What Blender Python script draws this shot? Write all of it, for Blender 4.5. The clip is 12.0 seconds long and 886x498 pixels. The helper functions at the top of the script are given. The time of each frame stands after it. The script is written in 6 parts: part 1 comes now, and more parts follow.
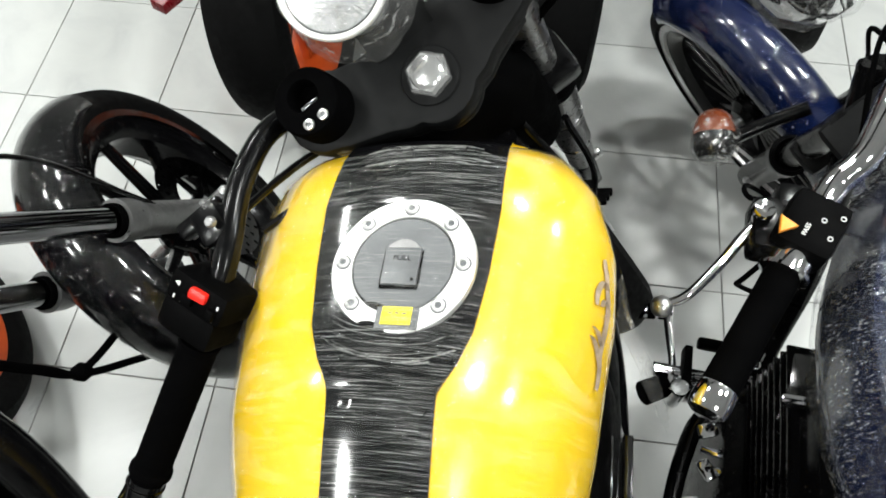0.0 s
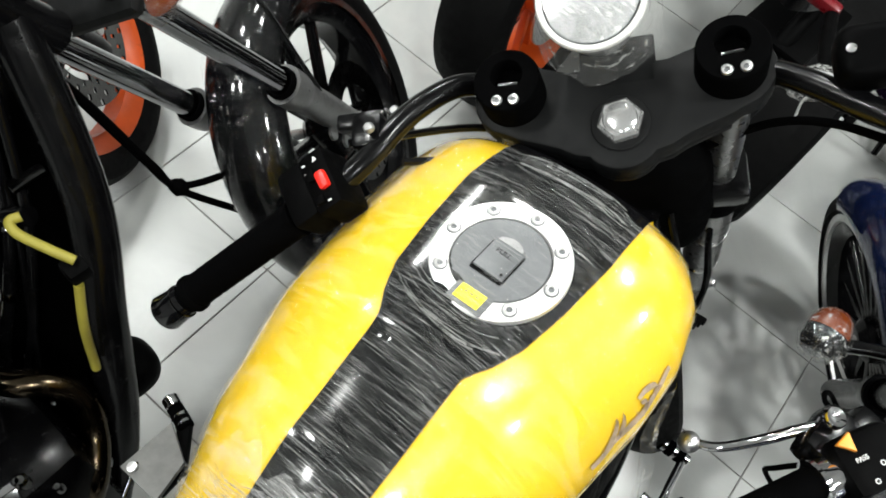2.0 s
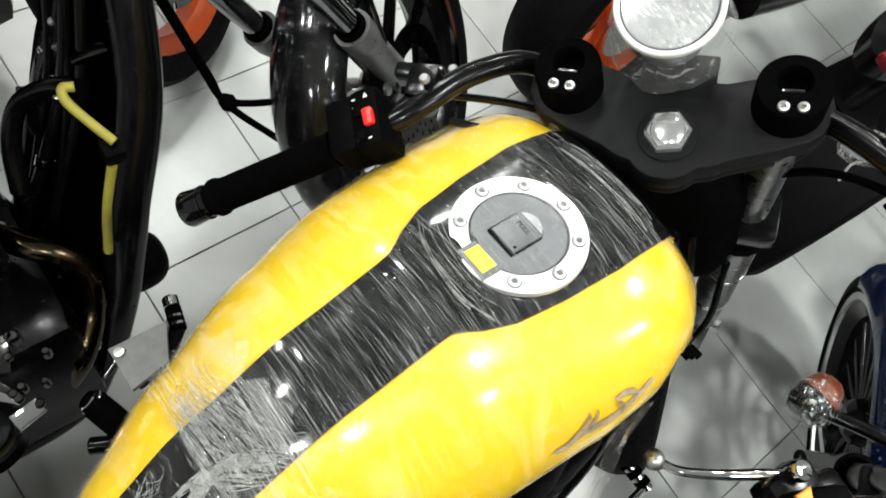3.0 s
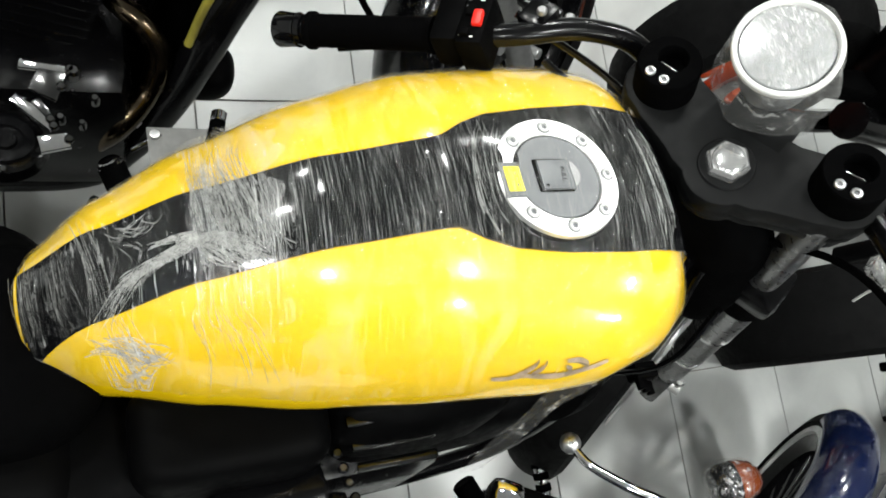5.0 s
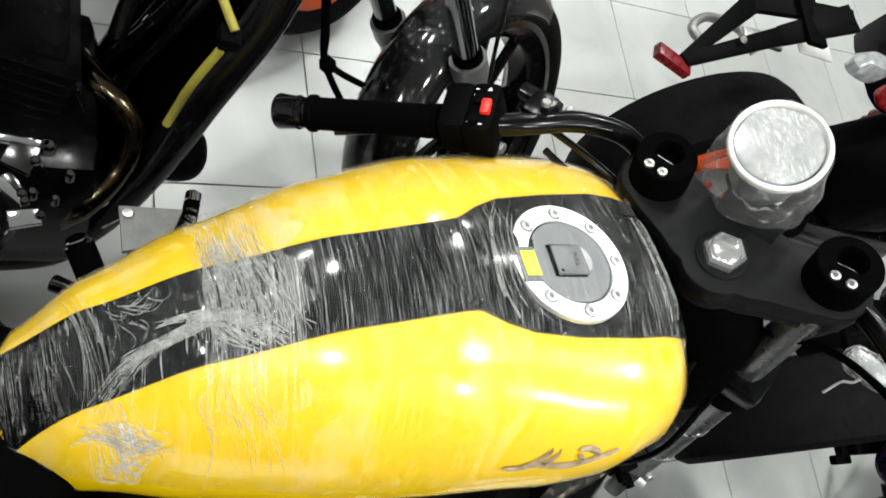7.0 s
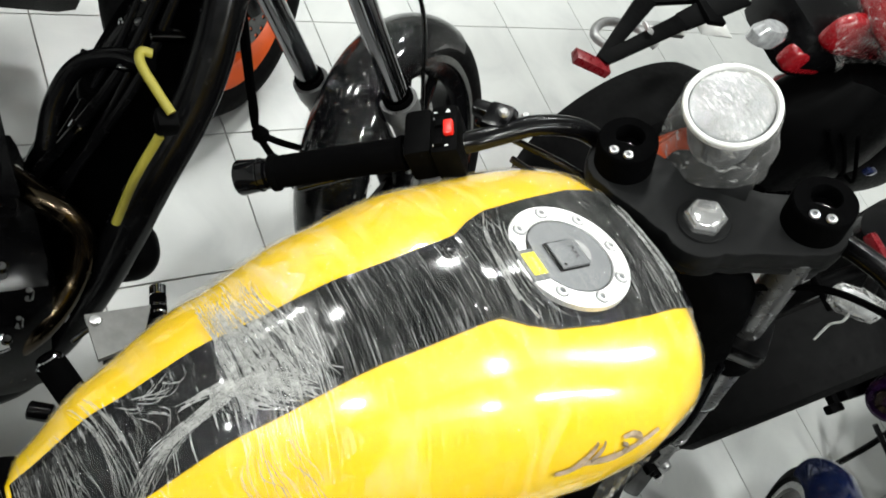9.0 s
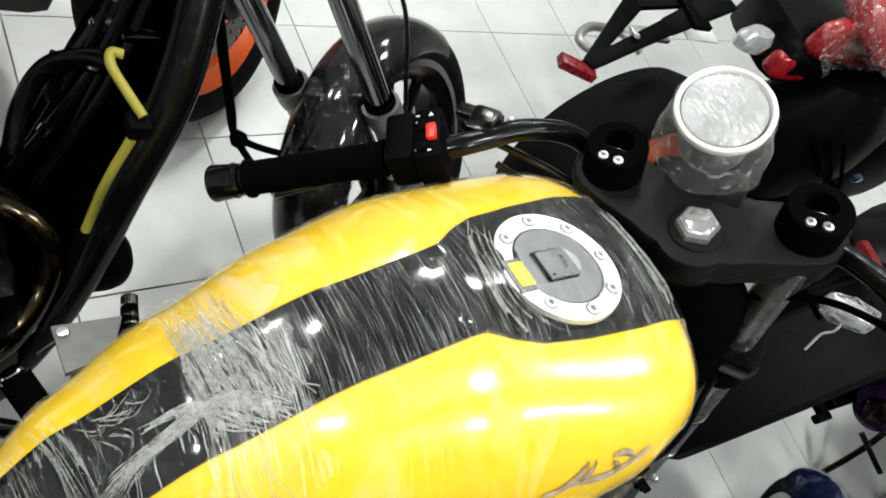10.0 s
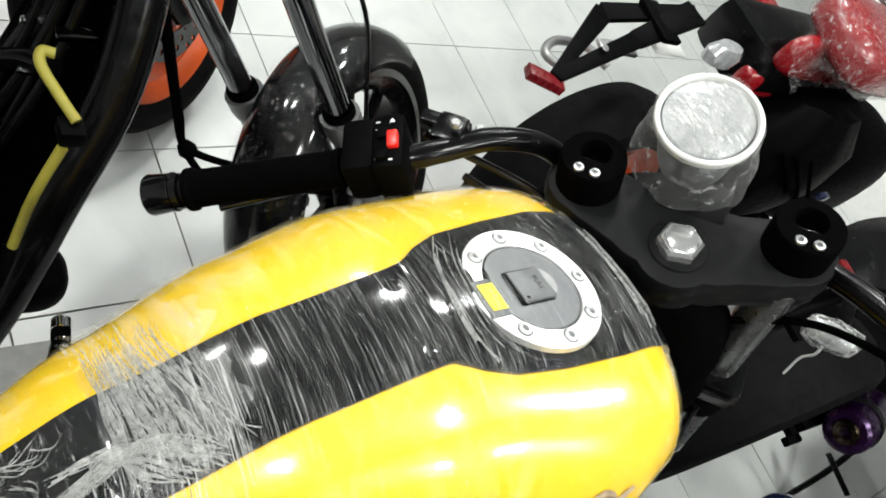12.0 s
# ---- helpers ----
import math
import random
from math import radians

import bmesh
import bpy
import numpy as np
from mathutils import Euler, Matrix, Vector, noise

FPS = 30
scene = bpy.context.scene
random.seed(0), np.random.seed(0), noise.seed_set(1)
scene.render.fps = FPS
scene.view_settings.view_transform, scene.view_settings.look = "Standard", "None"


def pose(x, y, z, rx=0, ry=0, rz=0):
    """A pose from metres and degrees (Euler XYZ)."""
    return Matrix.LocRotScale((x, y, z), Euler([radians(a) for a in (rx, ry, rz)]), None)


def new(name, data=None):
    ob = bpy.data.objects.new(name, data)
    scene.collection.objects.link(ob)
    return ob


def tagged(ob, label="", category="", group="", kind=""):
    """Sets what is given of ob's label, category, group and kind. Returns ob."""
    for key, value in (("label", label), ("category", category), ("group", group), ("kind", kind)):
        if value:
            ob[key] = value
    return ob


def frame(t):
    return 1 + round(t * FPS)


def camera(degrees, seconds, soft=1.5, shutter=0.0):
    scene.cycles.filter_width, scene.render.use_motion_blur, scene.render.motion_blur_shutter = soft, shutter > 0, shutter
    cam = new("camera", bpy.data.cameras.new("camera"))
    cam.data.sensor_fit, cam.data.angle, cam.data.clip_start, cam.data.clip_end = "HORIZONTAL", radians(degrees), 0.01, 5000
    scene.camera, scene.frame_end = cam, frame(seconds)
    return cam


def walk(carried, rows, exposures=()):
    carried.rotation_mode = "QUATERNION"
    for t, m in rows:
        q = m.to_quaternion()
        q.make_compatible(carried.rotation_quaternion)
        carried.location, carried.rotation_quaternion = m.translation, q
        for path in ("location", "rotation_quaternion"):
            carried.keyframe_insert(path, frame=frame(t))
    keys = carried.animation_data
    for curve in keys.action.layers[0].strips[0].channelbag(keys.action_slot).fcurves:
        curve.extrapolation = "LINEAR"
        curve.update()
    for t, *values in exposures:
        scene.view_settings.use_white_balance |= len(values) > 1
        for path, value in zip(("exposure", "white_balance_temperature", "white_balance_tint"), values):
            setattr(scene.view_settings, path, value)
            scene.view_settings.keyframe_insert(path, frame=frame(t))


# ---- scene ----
cam = camera(60, 12.0, soft=1.8)
# seconds, eye in metres, Euler angles in degrees
ROWS = [
    (0, 0.0973, -0.2624, 1.5462, 28.67, 0.89, 12.14),
    (0.5, 0.0915, -0.2674, 1.5583, 30.18, -2.00, 19.43),
    (1, 0.0840, -0.2758, 1.5592, 30.36, -5.00, 29.10),
    (1.5, 0.0870, -0.2877, 1.5593, 29.21, -7.58, 37.06),
    (2, 0.0950, -0.2985, 1.5555, 27.42, -9.82, 44.44),
    (2.5, 0.1067, -0.3083, 1.5539, 25.45, -12.27, 51.87),
    (3, 0.1193, -0.3169, 1.5553, 23.75, -14.71, 58.24),
    (3.5, 0.1379, -0.3306, 1.5563, 22.09, -17.13, 64.49),
    (5.5, 0.1992, -0.3548, 1.5620, 11.84, -23.34, 89.25),
    (6, 0.1918, -0.3657, 1.5583, 11.67, -24.21, 89.95),
    (6.5, 0.1860, -0.3847, 1.5434, 14.93, -26.67, 89.10),
    (7, 0.1944, -0.4141, 1.5187, 21.00, -28.02, 84.82),
    (9, 0.2079, -0.4581, 1.4793, 32.02, -26.56, 69.63),
    (9.5, 0.2012, -0.4490, 1.4681, 32.42, -27.05, 69.28),
    (10, 0.1941, -0.4398, 1.4568, 32.83, -27.56, 68.88),
    (10.5, 0.1877, -0.4308, 1.4450, 33.29, -28.15, 68.53),
    (11, 0.1806, -0.4221, 1.4336, 33.75, -28.74, 68.07),
    (11.5, 0.1746, -0.4122, 1.4211, 34.30, -29.35, 67.68),
    (12, 0.1683, -0.4032, 1.4091, 34.88, -30.01, 67.24),
]
walk(cam, [(t, pose(x, y, z, rx, ry, rz)) for t, x, y, z, rx, ry, rz in ROWS])

# ---------------------------------------------------------------- light
world = bpy.data.worlds.new("showroom_world")
scene.world = world
world.use_nodes = True
world.node_tree.nodes["Background"].inputs[0].default_value = (1, 1, 1, 1)
world.node_tree.nodes["Background"].inputs[1].default_value = 0.02
scene.view_settings.exposure = 0.0

LAMP_W = 28.8
CEIL = 3.0


# ---------------------------------------------------------------- materials
def nodes_of(name):
    m = bpy.data.materials.new(name)
    m.use_nodes = True
    nt = m.node_tree
    return m, nt, nt.nodes["Principled BSDF"]


def ramp(nt, src, stops):
    r = nt.nodes.new("ShaderNodeValToRGB")
    el = r.color_ramp.elements
    while len(el) < len(stops):
        el.new(0.5)
    for e, (p, c) in zip(el, stops):
        e.position = p
        e.color = (*c, 1) if len(c) == 3 else c
    nt.links.new(src, r.inputs[0])
    return r.outputs[0]


def coords(nt, scale=(1, 1, 1)):
    tc = nt.nodes.new("ShaderNodeTexCoord")
    mp = nt.nodes.new("ShaderNodeMapping")
    mp.inputs["Scale"].default_value = scale
    nt.links.new(tc.outputs["Object"], mp.inputs[0])
    return mp.outputs[0]


def noise_tex(nt, scale, detail=4, rough=0.6, vec=None, distort=0.0):
    n = nt.nodes.new("ShaderNodeTexNoise")
    n.inputs["Scale"].default_value = scale
    n.inputs["Detail"].default_value = detail
    n.inputs["Roughness"].default_value = rough
    n.inputs["Distortion"].default_value = distort
    nt.links.new(vec if vec is not None else coords(nt), n.inputs["Vector"])
    return n.outputs["Fac"]


def bump(nt, p, height, strength=0.2, dist=0.001):
    b = nt.nodes.new("ShaderNodeBump")
    b.inputs["Strength"].default_value = strength
    b.inputs["Distance"].default_value = dist
    nt.links.new(height, b.inputs["Height"])
    nt.links.new(b.outputs[0], p.inputs["Normal"])


def shade(c, k):
    return tuple(min(1.0, v * k) for v in c)


def surface(name, col, rough=0.5, metal=0.0, vary=0.15, scale=30.0, bumpy=0.0, fine=400.0, coat=0.0, rvar=0.12, spec=0.5, wear=None):
    """Paint, metal, rubber or plastic with large-scale tone change, fine grain and uneven gloss."""
    m, nt, p = nodes_of(name)
    big = noise_tex(nt, scale)
    c = ramp(nt, big, [(0.3, shade(col, 1 - vary)), (0.7, shade(col, 1 + vary))])
    if wear:
        wn = noise_tex(nt, scale * 2.7, 8, 0.75)
        mx = nt.nodes.new("ShaderNodeMixRGB")
        nt.links.new(ramp(nt, wn, [(0.62, (0, 0, 0)), (0.72, (1, 1, 1))]), mx.inputs[0])
        nt.links.new(c, mx.inputs[1])
        mx.inputs[2].default_value = (*wear, 1)
        c = mx.outputs[0]
    nt.links.new(c, p.inputs["Base Color"])
    rr = ramp(nt, noise_tex(nt, scale * 3, 6), [(0.3, (max(0.02, rough - rvar),) * 3), (0.7, (min(1, rough + rvar),) * 3)])
    nt.links.new(rr, p.inputs["Roughness"])
    p.inputs["Metallic"].default_value = metal
    p.inputs["Coat Weight"].default_value = coat
    p.inputs["Coat Roughness"].default_value = 0.04
    p.inputs["Specular IOR Level"].default_value = spec
    if bumpy:
        bump(nt, p, noise_tex(nt, fine, 3), bumpy, 0.0006)
        nt.links.new(p.inputs["Normal"].links[0].from_socket, p.inputs["Coat Normal"])
    return m


def tile_material():
    m, nt, p = nodes_of("glazed_floor_tile")
    oi = nt.nodes.new("ShaderNodeObjectInfo")
    tc = nt.nodes.new("ShaderNodeTexCoord")
    add = nt.nodes.new("ShaderNodeVectorMath")
    add.operation = "ADD"
    mul = nt.nodes.new("ShaderNodeVectorMath")
    mul.operation = "SCALE"
    mul.inputs[3].default_value = 40.0
    nt.links.new(oi.outputs["Random"], mul.inputs[0])
    nt.links.new(tc.outputs["Object"], add.inputs[0])
    nt.links.new(mul.outputs[0], add.inputs[1])
    big = noise_tex(nt, 6.0, 5, 0.6, add.outputs[0], 0.6)
    c = ramp(nt, big, [(0.25, (0.42, 0.43, 0.43)), (0.50, (0.485, 0.495, 0.485)), (0.78, (0.525, 0.535, 0.520))])
    dirt = ramp(nt, noise_tex(nt, 55.0, 8, 0.75, add.outputs[0]), [(0.66, (0, 0, 0)), (0.80, (1, 1, 1))])
    mx = nt.nodes.new("ShaderNodeMixRGB")
    f = nt.nodes.new("ShaderNodeMath")
    f.operation = "MULTIPLY"
    f.inputs[1].default_value = 0.55
    nt.links.new(dirt, f.inputs[0])
    nt.links.new(f.outputs[0], mx.inputs[0])
    nt.links.new(c, mx.inputs[1])
    mx.inputs[2].default_value = (0.42, 0.40, 0.37, 1)
    nt.links.new(mx.outputs[0], p.inputs["Base Color"])
    nt.links.new(ramp(nt, big, [(0.25, (0.27,) * 3), (0.75, (0.33,) * 3)]), p.inputs["Roughness"])
    bump(nt, p, noise_tex(nt, 30.0, 3, 0.5, add.outputs[0]), 0.03, 0.001)
    return m


def film_material(name, streak, amount, base, gloss, crinkle, lo=0.52, hi=0.60, rough=0.10, veil=0.0, thin=0.12):
    """Clear stretch film: mostly see-through, with white stretch lines and a weak sharp gloss; glints and glare are
    painted white too.
    """
    m, nt, p = nodes_of(name)
    nt.nodes.remove(p)
    out = nt.nodes["Material Output"]
    tr = nt.nodes.new("ShaderNodeBsdfTransparent")
    gl = nt.nodes.new("ShaderNodeBsdfGlossy")
    gl.inputs["Roughness"].default_value = rough
    df = nt.nodes.new("ShaderNodeBsdfDiffuse")
    df.inputs["Color"].default_value = (0.88, 0.88, 0.86, 1)
    tl = nt.nodes.new("ShaderNodeBsdfTranslucent")
    tl.inputs["Color"].default_value = (0.85, 0.85, 0.83, 1)
    mixd = nt.nodes.new("ShaderNodeMixShader")
    mixd.inputs[0].default_value = 0.35
    nt.links.new(df.outputs[0], mixd.inputs[1])
    nt.links.new(tl.outputs[0], mixd.inputs[2])
    v = coords(nt, streak)
    st = noise_tex(nt, 1.0, 5, 0.7, v, 0.5)
    lines = ramp(nt, st, [(lo, (0, 0, 0)), (hi, (1, 1, 1))])
    patch = ramp(nt, noise_tex(nt, 14.0, 5, 0.65), [(0.38, (thin,) * 3), (0.62, (1, 1, 1))])
    mu = nt.nodes.new("ShaderNodeMath")
    mu.operation = "MULTIPLY"
    nt.links.new(lines, mu.inputs[0])
    nt.links.new(patch, mu.inputs[1])
    mu2 = nt.nodes.new("ShaderNodeMath")
    mu2.operation = "MULTIPLY_ADD"
    mu2.inputs[1].default_value = amount
    mu2.inputs[2].default_value = base
    nt.links.new(mu.outputs[0], mu2.inputs[0])
    b = nt.nodes.new("ShaderNodeBump")
    b.inputs["Strength"].default_value = crinkle
    b.inputs["Distance"].default_value = 0.002
    nt.links.new(st, b.inputs["Height"])
    nt.links.new(b.outputs[0], gl.inputs["Normal"])
    m1 = nt.nodes.new("ShaderNodeMixShader")
    m2 = nt.nodes.new("ShaderNodeMixShader")
    # Veil paints soft white: haze of bunched film and broad glare on stretched film.
    fog = ramp(nt, noise_tex(nt, 1.0, 6, 0.6, coords(nt, (10, 26, 10)), 1.2), [(0.50, (0, 0, 0)), (0.78, (1, 1, 1))])
    mu3 = nt.nodes.new("ShaderNodeMath")
    mu3.operation = "MULTIPLY_ADD"
    mu3.inputs[1].default_value = veil
    nt.links.new(fog, mu3.inputs[0])
    nt.links.new(mu2.outputs[0], mu3.inputs[2])
    nt.links.new(mu3.outputs[0], m1.inputs[0])
    nt.links.new(tr.outputs[0], m1.inputs[1])
    nt.links.new(mixd.outputs[0], m1.inputs[2])
    m2.inputs[0].default_value = gloss
    nt.links.new(m1.outputs[0], m2.inputs[1])
    nt.links.new(gl.outputs[0], m2.inputs[2])
    nt.links.new(m2.outputs[0], out.inputs["Surface"])
    return m


def glow(name, col, strength):
    m, nt, p = nodes_of(name)
    p.inputs["Base Color"].default_value = (0.8, 0.8, 0.8, 1)
    p.inputs["Emission Color"].default_value = (*col, 1)
    p.inputs["Emission Strength"].default_value = strength
    return m


TILE = tile_material()
GROUT = surface("dark_grout", (0.20, 0.19, 0.18), 0.85, vary=0.3, scale=20, bumpy=0.3)
CEILP = surface("grey_ceiling_paint", (0.42, 0.42, 0.42), 0.7, vary=0.1, scale=3)
WALL = surface("white_wall_paint", (0.50, 0.50, 0.49), 0.6, vary=0.06, scale=3)
YELLOW = surface("yellow_tank_paint", (0.85, 0.555, 0.003), 0.22, vary=0.05, scale=9, coat=0.7, rvar=0.06, bumpy=0.28, fine=38)
GLOSSBLACK = surface("gloss_black_panel", (0.003, 0.003, 0.0035), 0.12, vary=0.3, scale=14, coat=0.3, rvar=0.04, spec=0.3)
BLACKPAINT = surface("black_frame_paint", (0.0022, 0.0022, 0.0025), 0.20, vary=0.3, scale=20, rvar=0.10, spec=0.22)
SATIN = surface("satin_black_aluminium", (0.0042, 0.0044, 0.0046), 0.55, vary=0.12, scale=25, bumpy=0.12, fine=900, spec=0.14)
RUBBER = surface("black_rubber", (0.0010, 0.0010, 0.0011), 0.8, vary=0.2, scale=40, bumpy=0.25, fine=700, spec=0.012)
TYRE = surface("tyre_rubber", (0.0019, 0.0019, 0.002), 0.75, vary=0.3, scale=25, bumpy=0.3, fine=300, spec=0.08, wear=(0.007, 0.007, 0.007))
PLASTIC = surface("black_plastic", (0.0013, 0.0013, 0.0014), 0.5, vary=0.2, scale=30, bumpy=0.15, fine=1200, spec=0.022)
CHROME = surface("chrome", (0.82, 0.82, 0.83), 0.07, 1.0, vary=0.05, scale=25, rvar=0.04)
STEEL = surface("brushed_aluminium", (0.60, 0.60, 0.60), 0.34, 1.0, vary=0.12, scale=60, rvar=0.1, bumpy=0.1, fine=900)
RING = surface("satin_silver_ring", (0.80, 0.80, 0.79), 0.38, 0.75, vary=0.04, scale=40, rvar=0.08)
FORKSILVER = surface("dull_grey_fork_alloy", (0.20, 0.20, 0.20), 0.38, 0.7, vary=0.15, scale=40, bumpy=0.1)
FORKGREY = surface("grey_polished_alloy", (0.15, 0.15, 0.15), 0.30, 0.85, vary=0.15, scale=40, rvar=0.08)
CAPGREY = surface("grey_cap_metal", (0.125, 0.13, 0.135), 0.42, 0.2, vary=0.08, scale=40)
GREYALLOY = surface("grey_cast_alloy", (0.30, 0.30, 0.30), 0.42, 0.7, vary=0.15, scale=40, bumpy=0.2)
EMBLEM = surface("worn_emblem_metal", (0.48, 0.37, 0.25), 0.5, 0.0, vary=0.4, scale=70, bumpy=0.3)
DULLPLATE = surface("dull_grey_plate", (0.17, 0.17, 0.165), 0.6, 0.1, vary=0.2, scale=35, bumpy=0.2)
RED = surface("red_switch_plastic", (0.75, 0.02, 0.012), 0.35, vary=0.08)
REDPAINT = surface("red_body_paint", (0.23, 0.005, 0.009), 0.25, vary=0.15, coat=0.3)
ORANGE = surface("orange_wheel_paint", (0.55, 0.075, 0.008), 0.42, vary=0.12, scale=15, wear=(0.12, 0.03, 0.012))
BLUE = surface("dark_blue_paint", (0.004, 0.009, 0.042), 0.16, vary=0.15, scale=12, coat=0.7, rvar=0.05)
BRONZE = surface("heat_tinted_steel", (0.065, 0.050, 0.033), 0.20, 1.0, vary=0.35, scale=18)
STICKER = surface("yellow_sticker", (0.85, 0.72, 0.02), 0.5, vary=0.06)
WHITE = surface("white_plastic", (0.72, 0.72, 0.70), 0.45, vary=0.05)
WHITEMARK = surface("white_print", (0.75, 0.75, 0.74), 0.6, vary=0.02)
AMBER = surface("amber_lens", (0.20, 0.040, 0.008), 0.2, vary=0.25, coat=0.3)
HOSE = surface("yellow_cable_sleeve", (0.27, 0.235, 0.03), 0.5, vary=0.15, scale=30)
PURPLE = surface("purple_anodised", (0.016, 0.003, 0.026), 0.25, 0.6, vary=0.3)
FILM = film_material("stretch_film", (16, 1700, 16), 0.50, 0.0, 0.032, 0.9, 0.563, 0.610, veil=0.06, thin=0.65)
LOOSEFILM = film_material("loose_film", (160, 230, 160), 0.75, 0.05, 0.07, 0.9, 0.50, 0.62)
FOLDFILM = film_material("bunched_film", (120, 120, 120), 0.46, 0.26, 0.10, 0.6, 0.42, 0.66)
# White flecks paint the glints on the two wrapped fenders.
CLEARFILM = film_material("clear_film_painted_glints", (90, 90, 90), 0.6, 0.0, 0.026, 1.0, 0.63, 0.67, 0.05)
GAUGEFILM = film_material("gauge_film_painted_glare", (90, 520, 90), 0.85, 0.06, 0.16, 1.0, 0.50, 0.58, 0.16)
FLANKFILM = film_material("flank_film_painted_glare", (16, 600, 16), 0.30, 0.010, 0.085, 0.9, 0.58, 0.66, 0.12, 0.20)
BAGFILM = film_material("crinkled_bag_film", (95, 95, 95), 0.65, 0.02, 0.09, 1.0, 0.55, 0.63)
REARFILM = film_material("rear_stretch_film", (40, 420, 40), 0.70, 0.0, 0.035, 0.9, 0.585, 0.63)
HAZEFILM = film_material("hazy_film", (70, 70, 70), 0.55, 0.09, 0.07, 1.0, 0.54, 0.64, 0.12)
BANDFILM = film_material("bunched_haze", (22, 520, 22), 0.55, 0.0, 0.05, 1.0, 0.50, 0.66, 0.14, 0.30)
FLAPFILM = film_material("thin_loose_film", (60, 60, 60), 0.45, 0.03, 0.05, 1.0, 0.56, 0.66, 0.12)
NUTM = surface("bright_chrome_nut", (0.86, 0.86, 0.86), 0.16, 0.85, vary=0.03, scale=60, rvar=0.05)
SMOKED = surface("smoked_chrome", (0.10, 0.10, 0.10), 0.16, 1.0, vary=0.2, scale=30, rvar=0.06)
DARKCHROME = surface("dark_chrome", (0.32, 0.32, 0.33), 0.10, 1.0, vary=0.08, scale=25, rvar=0.04)
LAMPRED = surface("dark_red_lens", (0.11, 0.004, 0.007), 0.3, vary=0.1)
LENS = surface("clear_lens", (0.55, 0.56, 0.57), 0.12, 0.6, vary=0.25, scale=80)


# ---------------------------------------------------------------- mesh helpers
def link(name, bm, mat, sharp=38):
    me = bpy.data.meshes.new(name)
    bmesh.ops.recalc_face_normals(bm, faces=bm.faces)
    bm.to_mesh(me)
    bm.free()
    for mm in mat if isinstance(mat, (list, tuple)) else (mat,):
        me.materials.append(mm)
    me.shade_smooth()
    me.set_sharp_from_angle(angle=radians(sharp))
    return new(name, me)


LIFT = {}


def part(name, bm, mat, parent, label="", sharp=38):
    root = parent
    while root.parent:
        root = root.parent
    if root.name in LIFT:
        bm.transform(LIFT[root.name])
    ob = link(name, bm, mat, sharp)
    ob.parent = parent
    if label:
        tagged(ob, label)
    return ob


def thing(name, m, label, category, group=""):
    e = new(name)
    e.empty_display_size = 0.05
    e.matrix_basis = m
    return tagged(e, label, category, group)


def box(sx, sy, sz, at=(0, 0, 0), bev=0.0, m=None):
    bm = bmesh.new()
    bmesh.ops.create_cube(bm, size=1.0, matrix=Matrix.Diagonal((sx, sy, sz, 1)))
    if bev:
        bmesh.ops.bevel(bm, geom=bm.edges[:], offset=bev, segments=2, affect="EDGES", profile=0.6)
    bm.transform(Matrix.Translation(at))
    if m is not None:
        bm.transform(m)
    return bm


def lathe(profile, seg=32, m=None, closed=False):
    """Turns (radius, height) pairs about z."""
    bm = bmesh.new()
    rings = []
    for r, z in profile:
        if r < 1e-6:
            rings.append([bm.verts.new((0, 0, z))])
        else:
            rings.append([bm.verts.new((r * math.cos(2 * math.pi * k / seg), r * math.sin(2 * math.pi * k / seg), z)) for k in range(seg)])
    pairs = list(zip(rings, rings[1:])) + ([(rings[-1], rings[0])] if closed else [])
    for a, b in pairs:
        for k in range(seg):
            n = (k + 1) % seg
            if len(a) == 1 and len(b) == 1:
                continue
            if len(a) == 1:
                bm.faces.new((a[0], b[n], b[k]))
            elif len(b) == 1:
                bm.faces.new((a[k], a[n], b[0]))
            else:
                bm.faces.new((a[k], a[n], b[n], b[k]))
    if m is not None:
        bm.transform(m)
    return bm


def rod(a, b, r, r2=None, seg=16, bev=0.0):
    """A closed round bar from a to b."""
    a, b = Vector(a), Vector(b)
    r2 = r if r2 is None else r2
    L = (b - a).length
    e = min(bev or 0.15 * min(r, r2), 0.4 * L)
    bm = lathe([(0, 0), (r - e, 0), (r, e), (r2, L - e), (r2 - e, L), (0, L)], seg)
    bm.transform(Matrix.Translation(a) @ (b - a).to_track_quat("Z", "Y").to_matrix().to_4x4())
    return bm


def smooth_path(pts, n=6):
    pts = [Vector(p) for p in pts]
    if len(pts) < 3:
        return pts
    out = []
    P = [2 * pts[0] - pts[1]] + pts + [2 * pts[-1] - pts[-2]]
    for i in range(1, len(P) - 2):
        a, b, c, d = P[i - 1:i + 3]
        for k in range(n):
            t = k / n
            out.append(0.5 * ((2 * b) + (c - a) * t + (2 * a - 5 * b + 4 * c - d) * t * t + (3 * b - a - 3 * c + d) * t ** 3))
    out.append(pts[-1])
    return out


